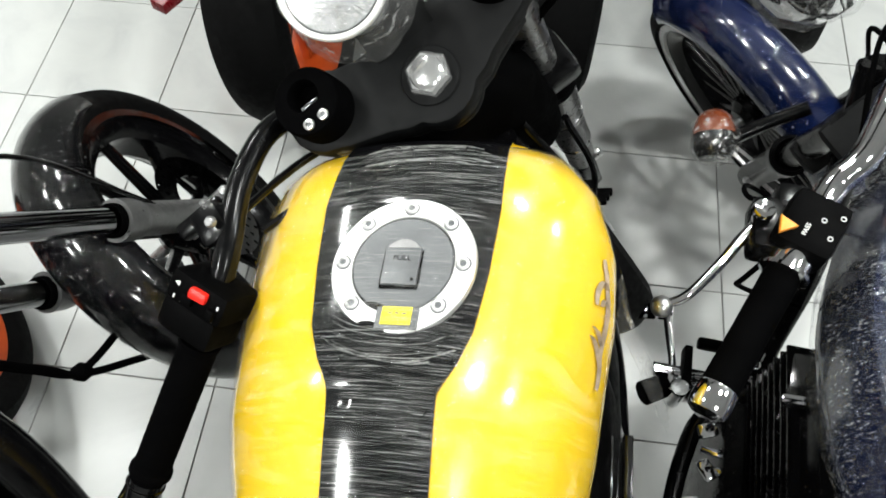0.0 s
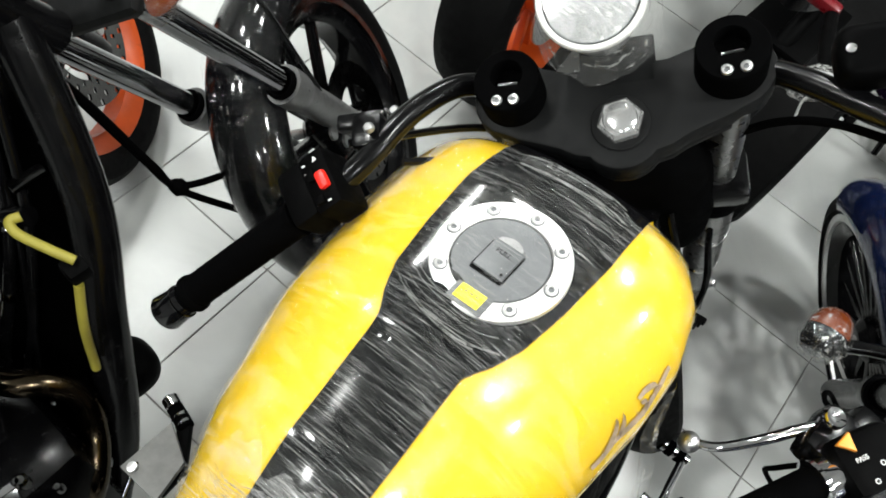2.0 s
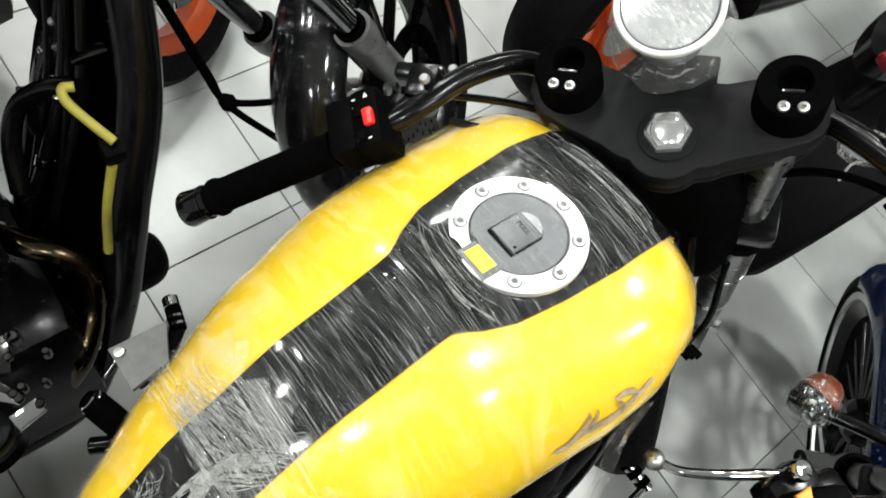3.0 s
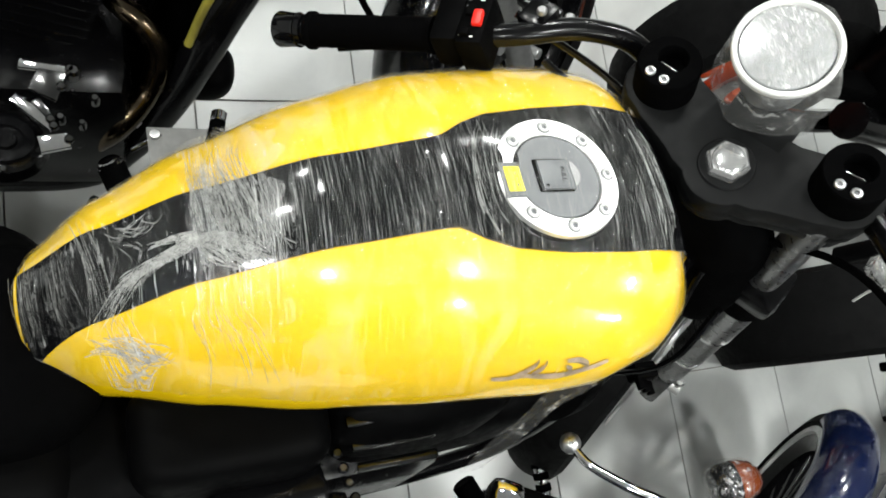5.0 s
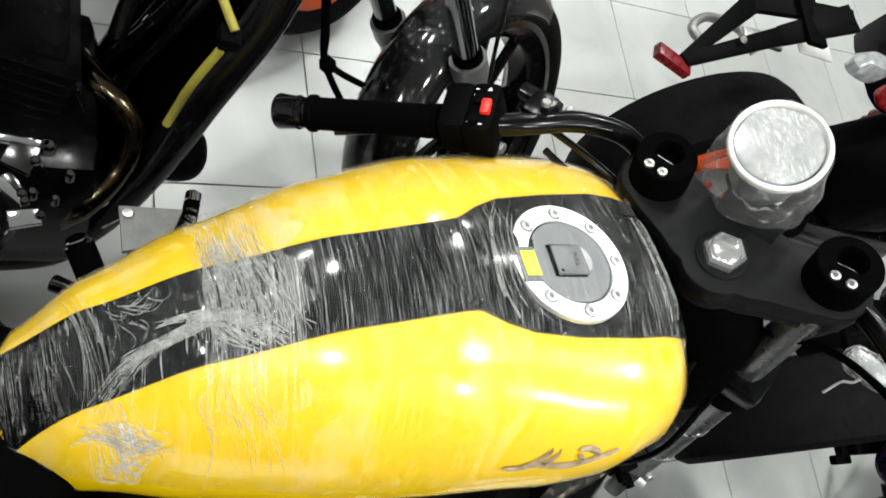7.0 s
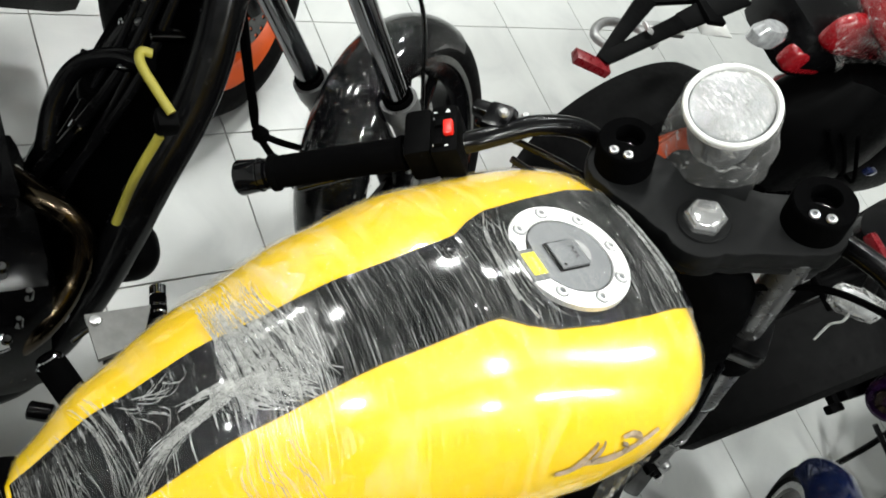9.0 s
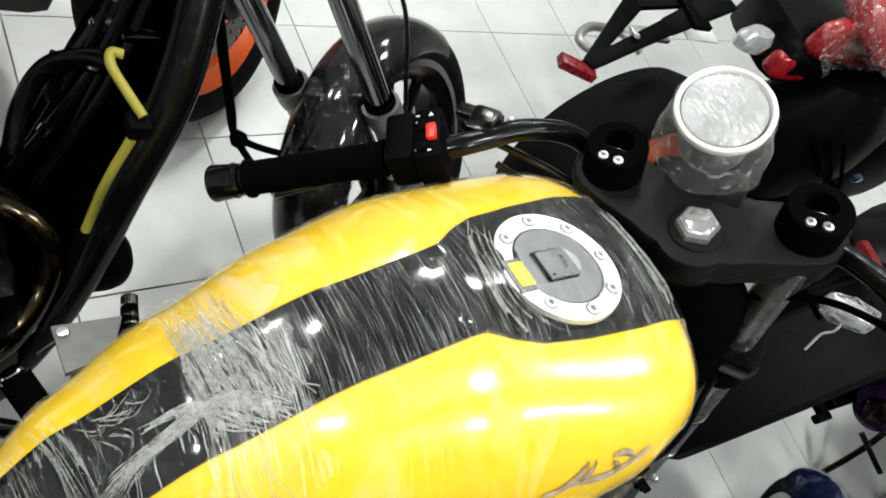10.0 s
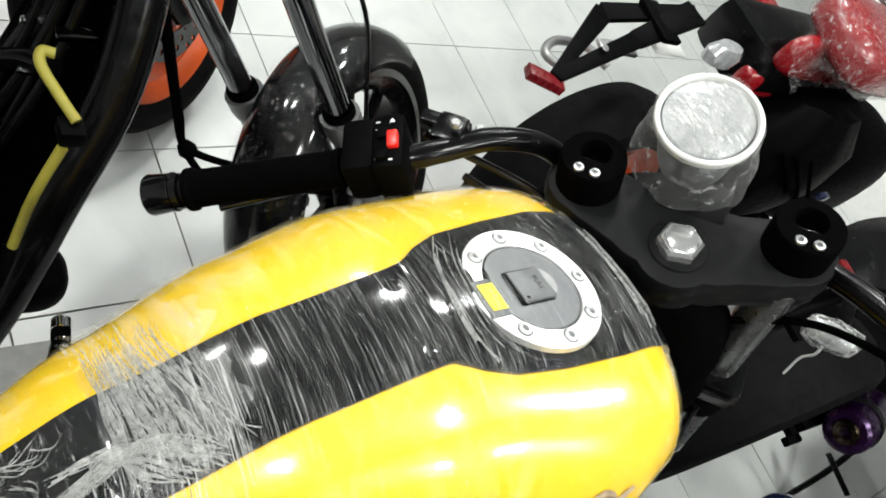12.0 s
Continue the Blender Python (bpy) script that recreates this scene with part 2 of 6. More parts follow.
def tube(pts, r, seg=10, n=6, radii=None):
    """A bent round pipe through the points."""
    path = smooth_path(pts, n)
    bm = bmesh.new()
    rings = []
    up = Vector((0, 0, 1))
    for i, p in enumerate(path):
        d = (path[min(i + 1, len(path) - 1)] - path[max(i - 1, 0)]).normalized()
        s = d.cross(up)
        if s.length < 0.05:
            s = d.cross(Vector((1, 0, 0)))
        s.normalize()
        u = s.cross(d).normalized()
        up = u
        rr = r if radii is None else radii[0] + (radii[1] - radii[0]) * i / (len(path) - 1)
        rings.append([bm.verts.new(p + rr * (math.cos(2 * math.pi * k / seg) * s + math.sin(2 * math.pi * k / seg) * u)) for k in range(seg)])
    for a, b in zip(rings, rings[1:]):
        for k in range(seg):
            bm.faces.new((a[k], a[(k + 1) % seg], b[(k + 1) % seg], b[k]))
    bm.faces.new(rings[0][::-1])
    bm.faces.new(rings[-1])
    return bm


def pillow(sx, sy, sz, at=(0, 0, 0), e=2.6, m=None, seg=40):
    """A cushion-like body: a superellipsoid of the given full sizes."""
    bm = bmesh.new()
    f = lambda v, p: math.copysign(abs(v) ** p, v)
    p = 2 / e
    rings = []
    for i in range(1, seg // 2):
        v = -math.pi / 2 + math.pi * i / (seg // 2)
        rings.append([bm.verts.new((at[0] + 0.5 * sx * f(math.cos(v), p) * f(math.cos(u), p), at[1] + 0.5 * sy * f(math.cos(v), p) * f(math.sin(u), p), at[2] + 0.5 * sz * f(math.sin(v), p))) for u in (2 * math.pi * k / seg for k in range(seg))])
    for a, b in zip(rings, rings[1:]):
        for k in range(seg):
            bm.faces.new((a[k], a[(k + 1) % seg], b[(k + 1) % seg], b[k]))
    bm.faces.new(rings[0][::-1]), bm.faces.new(rings[-1])
    if m is not None:
        bm.transform(m)
    return bm


def prism(outline, z0, z1, bev=0.0, m=None, seg=2):
    """A plate from a closed outline (x, y), between two heights."""
    bm = bmesh.new()
    lo = [bm.verts.new((x, y, z0)) for x, y in outline]
    f = bm.faces.new(lo)
    ret = bmesh.ops.extrude_face_region(bm, geom=[f])
    bmesh.ops.translate(bm, verts=[v for v in ret["geom"] if isinstance(v, bmesh.types.BMVert)], vec=(0, 0, z1 - z0))
    if bev:
        ed = [e for e in bm.edges if len(e.link_faces) == 2 and e.calc_face_angle(0) > 0.6 and abs(e.verts[0].co.z - e.verts[1].co.z) < 1e-6]
        bmesh.ops.bevel(bm, geom=ed, offset=bev, segments=seg, affect="EDGES", profile=0.5)
    bmesh.ops.triangulate(bm, faces=[f for f in bm.faces if len(f.verts) > 4])
    if m is not None:
        bm.transform(m)
    return bm


def join(*bms):
    out = bmesh.new()
    for b in bms:
        me = bpy.data.meshes.new("tmp")
        b.to_mesh(me)
        b.free()
        out.from_mesh(me)
        bpy.data.meshes.remove(me)
    return out


def axes(origin, x, y, z):
    m = Matrix((x, y, z)).transposed().to_4x4()
    m.translation = origin
    return m


def along(a, d, roll=0):
    """A frame at a whose z looks along d."""
    return Matrix.Translation(a) @ Vector(d).to_track_quat("Z", "Y").to_matrix().to_4x4() @ pose(0, 0, 0, 0, 0, roll)


def hexbolt(r, h, m, seg=6):
    return lathe([(0, 0), (r, 0), (r, h * 0.75), (r * 0.86, h), (0, h)], seg, m)


# ---------------------------------------------------------------- room
GRID_A = radians(4.54)
TS = 0.3534
ORIGIN = Vector((-0.857, 0.112, 0))
UX, VX = Vector((math.cos(GRID_A), math.sin(GRID_A), 0)), Vector((-math.sin(GRID_A), math.cos(GRID_A), 0))
GRID = Matrix.Translation(ORIGIN) @ Matrix.Rotation(GRID_A, 4, "Z")

floor = link("floor", box(12, 12, 0.1, (0.7, 0.3, -0.0545)), GROUT)
floor.matrix_basis = GRID
tagged(floor, "glossy pale grey glazed tile floor with dark thin joints", "floor", kind="structure")
for nm, cx, cy, sx, sy in (("wall_north", 0.7, 6.4, 12.4, 0.2), ("wall_south", 0.7, -5.8, 12.4, 0.2), ("wall_east", 6.8, 0.3, 0.2, 12.0), ("wall_west", -5.4, 0.3, 0.2, 12.0)):
    w = link(nm, box(sx, sy, CEIL, (cx, cy, CEIL / 2)), WALL)
    w.matrix_basis = GRID
    tagged(w, "plain grey painted showroom wall", "wall", kind="structure")
ceil_ob = link("ceiling", box(12.4, 12.4, 0.1, (0.7, 0.3, CEIL + 0.05)), CEILP)
ceil_ob.matrix_basis = GRID
tagged(ceil_ob, "grey painted showroom ceiling", "ceiling", kind="structure")

# round downlights in the ceiling, each with its lamp
GLOWM = glow("lamp_disc", (1.0, 0.98, 0.94), 30.0)


def downlight(x, y):
    t = thing("ceiling_downlight", Matrix.Translation((x, y, CEIL - 0.012)), "round white recessed ceiling downlight, switched on", "lamp", "ceiling downlights")
    part("trim_ring", lathe([(0.075, 0.0), (0.095, 0.0), (0.095, 0.012), (0.075, 0.012)], 24, closed=True), WHITE, t)
    part("diffuser", lathe([(0, 0.006), (0.074, 0.006), (0.074, 0.011), (0, 0.011)], 24), GLOWM, t)
    d = bpy.data.lights.new("downlight_lamp", "AREA")
    d.shape, d.size, d.energy, d.color = "DISK", 0.32, LAMP_W * (1.28 if x > 0.5 and y > 0.0 else 1.04 if x > 0.5 else 1.12), (0.97, 1.0, 0.965)
    o = new("downlight_lamp", d)
    o.parent = t
    o.location = (0, 0, -0.004)
    return t


for lx, ly in ((-1.60, -1.18), (-1.90, 0.28), (-2.60, -2.05), (-1.15, -2.35), (0.90, 0.42), (1.30, -1.15), (-1.70, 1.75), (0.80, 1.85), (2.40, 0.40), (2.30, 1.85), (-3.20, 0.30), (-3.10, 1.70), (0.9, -2.5)):
    downlight(lx, ly)

# ---------------------------------------------------------------- the yellow motorcycle
# frame of the tank's filler cap: x to the bike's right, y forward, z out of the tank; the bike leans on its side stand
CAP = pose(0, 0, 1.0117, 2.455, -13.152, 4.807)
BIKE = CAP @ Matrix.Translation((0, 0, -1.0))
bike = thing("motorcycle", BIKE, "yellow motorcycle with black stripe, its tank wrapped in clear film", "motorcycle")
LIFT["motorcycle"] = Matrix.Translation((0, 0, 1.0))


def table(y, pairs):
    for (a, va), (b, vb) in zip(pairs, pairs[1:]):
        if a <= y <= b:
            t = (y - a) / (b - a)
            t = t * t * (3 - 2 * t) * 0.35 + t * 0.65
            return va + (vb - va) * t
    return pairs[0][1] if y < pairs[0][0] else pairs[-1][1]


HALF = [(-0.447, 0.040), (-0.436, 0.062), (-0.38, 0.0937), (-0.30, 0.1225), (-0.20, 0.1515), (-0.10, 0.1690), (0.0, 0.1770), (0.06, 0.1713), (0.11, 0.1590), (0.15, 0.1340), (0.172, 0.095), (0.182, 0.064), (0.187, 0.025)]
CROWN = [(-0.447, -0.186), (-0.38, -0.116), (-0.30, -0.060), (-0.20, -0.017), (-0.10, 0.0040), (-0.06, 0.0018), (0.0, -0.0030), (0.06, -0.0048), (0.09, -0.0085), (0.11, -0.015), (0.13, -0.026), (0.15, -0.050), (0.175, -0.095), (0.187, -0.125)]
WAIST = [(-0.447, -0.262), (-0.30, -0.208), (-0.10, -0.150), (0.187, -0.094)]
SKEW = [(-0.447, 0.80), (-0.38, 0.87), (-0.30, 0.92), (-0.15, 0.95), (-0.03, 0.975), (0.06, 1.035), (0.11, 1.03), (0.187, 0.97)]
TX = -0.0165


def tank_point(y, a):
    """Point of the tank's skin at station y; a runs from 0 at the right flank over the top (90) to the left flank (180), and on below."""
    hw, top, mid = 0.975 * table(y, HALF), table(y, CROWN), table(y, WAIST)
    c, s = math.cos(radians(a)), math.sin(radians(a))
    e = 0.92
    x = hw * math.copysign(abs(c) ** e, c) * (table(y, SKEW) if c > 0 else 1.0)
    up = top - mid
    z = mid + (up if s > 0 else 0.10) * math.copysign(abs(s) ** (e if s > 0 else 0.7), s)
    return Vector((TX + x, y, z))


def tank_skin(x, y, off=0.0):
    """Point of the upper skin at (x, y), raised by off."""
    hw, top, mid = 0.975 * table(y, HALF), table(y, CROWN), table(y, WAIST)
    hw *= table(y, SKEW) if x > TX else 1.0
    c = max(-1, min(1, (x - TX) / hw))
    s = (1 - min(1, abs(c) ** (1 / 0.92)) ** 2) ** 0.5
    return Vector((x, y, mid + (top - mid) * s ** 0.92 + off))


ys = [-0.447 + 0.634 * (1 - math.cos(math.pi * k / 44)) / 2 for k in range(45)]
bm = bmesh.new()
rings = [[bm.verts.new(tank_point(y, 360 * k / 64)) for k in range(64)] for y in ys]
for a, b in zip(rings, rings[1:]):
    for k in range(64):
        bm.faces.new((a[k], a[(k + 1) % 64], b[(k + 1) % 64], b[k]))
bm.faces.new(rings[0]), bm.faces.new(rings[-1])
tank = part("fuel_tank", bm, YELLOW, bike, "glossy yellow teardrop fuel tank", 60)

STRIPE = [(-0.444, 0.033), (-0.38, 0.0365), (-0.30, 0.0375), (-0.20, 0.039), (-0.115, 0.0405), (-0.100, 0.0415), (-0.090, 0.0465), (-0.078, 0.0535), (-0.05, 0.064), (0.0, 0.0715), (0.06, 0.0760), (0.115, 0.074), (0.142, 0.0705), (0.168, 0.066)]
MIDDLE = [(-0.444, -0.0015), (-0.115, -0.0015), (-0.05, -0.0045), (0.0, -0.0052), (0.06, -0.0050), (0.142, -0.0040)]


def stripe_half(y):
    for (a, va), (b, vb) in zip(STRIPE, STRIPE[1:]):
        if a <= y <= b:
            return va + (vb - va) * (y - a) / (b - a)
    return STRIPE[-1][1] if y > 0 else STRIPE[0][1]


def skin_patch(y0, y1, half, off, ny=170, nx=24, thick=0.0015):
    bm = bmesh.new()
    up, rows = [], []
    for i in range(ny + 1):
        y = y0 + (y1 - y0) * i / ny
        h = half(y)
        rows.append([bm.verts.new(tank_skin(table(y, MIDDLE) + h * (2 * k / nx - 1), y, off) + Vector((0, 0.0035, 0.0012)) * max(0.0, min(1.0, (y - 0.10) / 0.03))) for k in range(nx + 1)])
    for a, b in zip(rows, rows[1:]):
        for k in range(nx):
            bm.faces.new((a[k], a[k + 1], b[k + 1], b[k]))
    ret = bmesh.ops.extrude_face_region(bm, geom=bm.faces[:])
    bmesh.ops.translate(bm, verts=[v for v in ret["geom"] if isinstance(v, bmesh.types.BMVert)], vec=(0, 0, -thick * 2))
    return bm


stripe = part("stripe_panel", skin_patch(-0.444, 0.168, stripe_half, 0.0022), GLOSSBLACK, bike, "gloss black plastic centre panel along the tank", 50)

# filler cap, seated a little askew
LIFT["motorcycle"] = Matrix.Translation((0, 0.0016, 0.9955)) @ pose(0, 0, 0, -1.6, -0.8, -1.3)
# Dark disc, rings and bars here paint the shade in gaps and recesses.
part("filler_gap_shade", lathe([(0, -0.001), (0.0432, -0.001), (0.0432, 0.0012), (0, 0.0012)], 48), PLASTIC, bike)
part("filler_ring", lathe([(0.0425, 0.0), (0.0425, 0.0055), (0.0435, 0.0065), (0.0585, 0.0065), (0.0595, 0.0055), (0.0595, 0.0)], 64, closed=True), RING, bike, "satin silver filler ring")
cap = part("filler_cap", lathe([(0, 0.0), (0.0414, 0.0), (0.0414, 0.0045), (0.0405, 0.0055), (0, 0.0058)], 48), CAPGREY, bike, "grey metal filler cap with a key flap")
for k in range(8):
    if k == 4:
        continue
    a = radians(45 * k)
    m = Matrix.Translation((0.05 * math.sin(a), 0.05 * math.cos(a), 0.0064))
    bolt = part("ring_bolt", lathe([(0.0028, -0.001), (0.0028, 0.0020), (0.0044, 0.0026), (0.0052, 0.0018), (0.0052, -0.001)], 20, m, True), RING, bike)
    part("bolt_recess_shade", lathe([(0.0052, 0.00012), (0.0064, 0.00012), (0.0064, 0.0004), (0.0052, 0.0004)], 20, m, True), CAPGREY, bolt)
    part("bolt_socket_shade", lathe([(0, 0.0008), (0.0028, 0.0008), (0.0028, 0.0001), (0, 0.0001)], 6, m), CAPGREY, bolt)
fl = [(-0.0145, -0.019), (0.0145, -0.019), (0.0150, 0.012)] + [(0.0150 * math.cos(radians(20 + 140 * k / 10)) / math.cos(radians(20)), 0.012 + 0.0085 * math.sin(radians(180 * k / 10))) for k in range(1, 10)] + [(-0.0150, 0.012)]
flap = part("key_flap", prism(fl, 0.0058, 0.0088, 0.0008), CAPGREY, cap, "grey key flap")
part("flap_recess", prism([(0.86 * x, 0.0125 + 0.9 * (y - 0.012)) for x, y in fl[2:]], 0.0089, 0.0093, 0), GREYALLOY, flap)
part("flap_slot_shade", box(0.031, 0.0030, 0.0022, (0, -0.0204, 0.0062)), PLASTIC, cap)
part("flap_gap_shade", box(0.0012, 0.031, 0.0018, (-0.0155, -0.004, 0.0062)), PLASTIC, cap)
part("flap_gap_shade", box(0.0012, 0.031, 0.0018, (0.0155, -0.004, 0.0062)), PLASTIC, cap)
part("lock_dot", box(0.0022, 0.0030, 0.0006, (0.0112, -0.0150, 0.0090)), PLASTIC, flap)
txt = bpy.data.curves.new("pull_text", "FONT")
txt.body, txt.size, txt.align_x, txt.align_y, txt.extrude = "PULL", 0.0068, "CENTER", "CENTER", 0.0001
tmp = bpy.data.objects.new("pull_text", txt)
me = bpy.data.meshes.new_from_object(tmp)
bm = bmesh.new()
bm.from_mesh(me)
bpy.data.objects.remove(tmp)
bm.transform(Matrix.Translation((0, 0.0035, 0.0090)))
part("flap_text", bm, PLASTIC, flap)
hinge = part("cap_hinge", box(0.034, 0.018, 0.004, (0.004, -0.0470, 0.0060), 0.001), CAPGREY, cap)
part("sticker", box(0.024, 0.0145, 0.0006, (0.004, -0.0455, 0.0086)), STICKER, bike, "yellow paper sticker with small print")
for k in range(3):
    part("print_bar", box(0.0035, 0.0012, 0.0002, (-0.001 + 0.0055 * k, -0.0435, 0.0090)), CAPGREY, bike)
# screws in the stripe panel behind the cap
LIFT["motorcycle"] = Matrix.Translation((0, 0, 1.0))
for sx in (-1, 1):
    p = tank_skin(0.028 * sx, -0.112, 0.0026)
    part("panel_screw", lathe([(0, 0.0006), (0.0045, 0.0006), (0.0055, 0.0), (0.0078, 0.0012), (0.0092, 0.0012), (0.0100, -0.001)], 24, Matrix.Translation(p) @ Matrix.Diagonal((0.75, 0.75, 0.25, 1))), GLOSSBLACK, bike)

# steering head
FORK = 0.0985
NUT = Vector((-0.001, 0.1845, 0.0075))
CX = Vector((0.8088, 0.5328, 0.2489)).normalized()
CN = Vector((-0.0136, -0.4061, 0.9137)).normalized()
CX = (CX - CX.dot(CN) * CN).normalized()
CY = CN.cross(CX)
STEER = axes(NUT, CX, CY, CN)


FDIR = Vector((0.004, -0.358, 0.925)).normalized()
FX = (CX - CX.dot(FDIR) * FDIR).normalized()
FORKS = axes(NUT, FX, FDIR.cross(FX), FDIR) @ Matrix.Translation((0, -0.022, 0))
LEG = FORK + 0.001


def forked(bm):
    bm.transform(FORKS)
    return bm


def steered(bm):
    bm.transform(STEER)
    return bm


def arc(cx, cy, r, a0, a1, n):
    return [(cx + r * math.cos(radians(a0 + (a1 - a0) * k / n)), cy + r * math.sin(radians(a0 + (a1 - a0) * k / n))) for k in range(n + 1)]


half = arc(FORK, 0.041, 0.040, -78, 115, 9) + [(0.070, 0.068), (0.045, 0.060)]
low = [(0.098, -0.003), (0.076, -0.011), (0.058, -0.018), (0.044, -0.026)] + arc(0, -0.006, 0.0385, -38, -90, 6)
right = list(reversed(low)) [1:] + half
outline = right + [(-x, y) for x, y in reversed(right)]
part("triple_clamp", steered(prism(outline, -0.034, -0.006, 0.0045)), SATIN, bike, "satin black top triple clamp")
part("clamp_web", steered(prism([(0.985 * x, 0.001 + 0.985 * y) for x, y in outline], -0.047, -0.0335, 0.003)), SATIN, bike)
nut = part("stem_nut", steered(hexbolt(0.0215, 0.013, Matrix.Translation((0, 0, -0.006)) @ pose(0, 0, 0, 0, 0, 12))), NUTM, bike, "chrome hexagonal stem nut")
part("nut_dome", steered(lathe([(0, 0.0105), (0.008, 0.010), (0.0145, 0.0085), (0.0165, 0.0062)], 32)), NUTM, nut)
part("stem_washer", steered(lathe([(0, -0.0062), (0.027, -0.0062), (0.0275, -0.0045), (0.0265, -0.0035), (0, -0.0035)], 40)), SATIN, nut)

hole = arc(0, 0.006, 0.0155, -20, 200, 14)
for s in (-1, 1):
    m = Matrix.Translation((FORK * s, 0.041, 0.0)) @ pose(0, 0, 0, 0, 0, 3 * s)
    R = 0.0315
    rim_pts = arc(0, 0, R, -160, 200, 48)[:-1]
    # fork cap: a thick rubber ring with a D-shaped socket
    bm = bmesh.new()
    n = len(rim_pts)
    inner = []
    for x, y in rim_pts:
        a = math.atan2(y - 0.005, x)
        d = 0.0145
        px, py = d * math.cos(a), 0.005 + d * math.sin(a)
        inner.append((px, max(py, -0.0055)))
    levels = [(rim_pts, 1.0, -0.045), (rim_pts, 1.0, 0.027), (rim_pts, 0.985, 0.0295), (rim_pts, 0.95, 0.031), (inner, 1.06, 0.031), (inner, 1.0, 0.0295), (inner, 1.0, 0.012)]
    loops = [[bm.verts.new((k * x, k * (y - 0.002) + 0.002, z)) for x, y in pts] for pts, k, z in levels]
    for p, q in zip(loops, loops[1:]):
        for k in range(n):
            bm.faces.new((p[k], p[(k + 1) % n], q[(k + 1) % n], q[k]))
    bm.faces.new(loops[-1])
    bm.transform(m)
    riser = part("fork_cap", steered(bm), RUBBER, bike, "round black fork cap with a socket recess")
    part("socket_pin", steered(box(0.019, 0.0035, 0.012, (0, -0.001, 0.018), 0.0008, m)), SMOKED, riser)
    for t in (-1, 1):
        part("cap_bolt", steered(lathe([(0, 0.0006), (0.0026, 0.0006), (0.0026, 0.0022), (0.0046, 0.0026), (0.0052, 0.0018), (0.0052, 0), (0, 0)], 20, m @ Matrix.Translation((0.0078 * t, -0.0205, 0.0308)))), STEEL, riser, "bright socket-head bolt")
        # Grey disc paints the shade inside the bolt's socket.
        part("bolt_socket_shade", steered(lathe([(0, 0.0009), (0.0027, 0.0009), (0.0027, 0.0007), (0, 0.0007)], 6, m @ Matrix.Translation((0.0078 * t, -0.0205, 0.0308)))), CAPGREY, riser)
    part("fork_tube", forked(rod((LEG * s, 0.041, -0.02), (LEG * s, 0.041, -0.30), 0.0195, seg=28)), FORKGREY, bike, "bright steel fork tube")
    part("lower_clamp", forked(box(0.066, 0.066, 0.036, (LEG * s, 0.038, -0.205), 0.012)), BLACKPAINT, bike)
    lm = Matrix.Translation((LEG * s, 0.041, 0))
    sl = part("fork_slider", forked(lathe([(0, -0.69), (0.020, -0.69), (0.024, -0.675), (0.0235, -0.64), (0.0235, -0.56), (0.0265, -0.535), (0.0265, -0.41), (0.0285, -0.39), (0.0285, -0.26), (0.0265, -0.25), (0.0230, -0.245)], 36, lm)), FORKGREY, bike, "grey polished fork slider")
    for zr, rr in ((-0.395, 0.0295), (-0.545, 0.0272)):
        part("slider_ring", forked(lathe([(rr - 0.004, zr - 0.004), (rr, zr - 0.003), (rr, zr + 0.003), (rr - 0.004, zr + 0.004)], 36, lm, True)), CHROME, sl)
    part("dust_seal", forked(lathe([(0.0225, -0.262), (0.0335, -0.262), (0.0335, -0.245), (0.026, -0.236), (0.0225, -0.236)], 28, lm, True)), RUBBER, sl)
    part("axle_lug", forked(box(0.034, 0.05, 0.17, (LEG * s, 0.041, -0.765), 0.012)), BLACKPAINT, sl)
    part("pinch_bolt", forked(lathe([(0, 0.012), (0.007, 0.012), (0.009, 0.009), (0.009, 0.0), (0, 0.0)], 12, along(Vector(((LEG + 0.018) * s, 0.030, -0.665)), (0.8 * s, -0.4, 0.2)))), STEEL, sl)
    # handlebar half, clamped under the fork cap
    path = [(FORK * s, 0.052, -0.018), (0.128 * s, 0.060, -0.010), (0.157 * s, 0.050, 0.012), (0.192 * s, 0.016, 0.036), (0.222 * s, -0.022, 0.047), (0.250 * s, -0.048, 0.049), (0.307 * s, -0.082, 0.043), (0.440 * s, -0.143, 0.014)]
    if s > 0:
        path = [(FORK, 0.045, -0.020), (0.135, 0.036, -0.018), (0.165, 0.013, -0.006), (0.20, -0.020, 0.006), (0.235, -0.046, 0.012), (0.27, -0.066, 0.012), (0.32, -0.094, 0.008), (0.44, -0.160, 0.0)]
    part("handlebar", steered(tube(path, 0.0115, 16, 8)), BLACKPAINT, bike, "gloss black bent handlebar")
    part("bar_clamp", steered(lathe([(0.012, -0.014), (0.030, -0.014), (0.031, -0.010), (0.031, 0.010), (0.030, 0.014), (0.012, 0.014)], 28, Matrix.Translation((FORK * s, 0.041, -0.060)), True)), SATIN, bike)
    g0, g1 = Vector((0.296 * s, -0.0775, 0.046)), Vector((0.427 * s, -0.1375, 0.017))
    if s > 0:
        g0, g1 = Vector((0.265, -0.063, 0.012)), Vector((0.385, -0.130, 0.004))
    d = (g1 - g0).normalized()
    gl = (g1 - g0).length
    prof = [(0.0125, 0.0), (0.0185, 0.0), (0.0185, 0.004), (0.0172, 0.006)]
    prof += [(0.0172 + (0.0004 if k % 2 else 0), 0.008 + (gl - 0.018) * k / 24) for k in range(25)]
    prof += [(0.0175, gl - 0.008), (0.0200, gl - 0.006), (0.0200, gl - 0.001), (0.0185, gl), (0.0125, gl)]
    part("hand_grip", steered(lathe(prof, 28, along(g0, d))), RUBBER, bike, "ribbed black rubber grip")
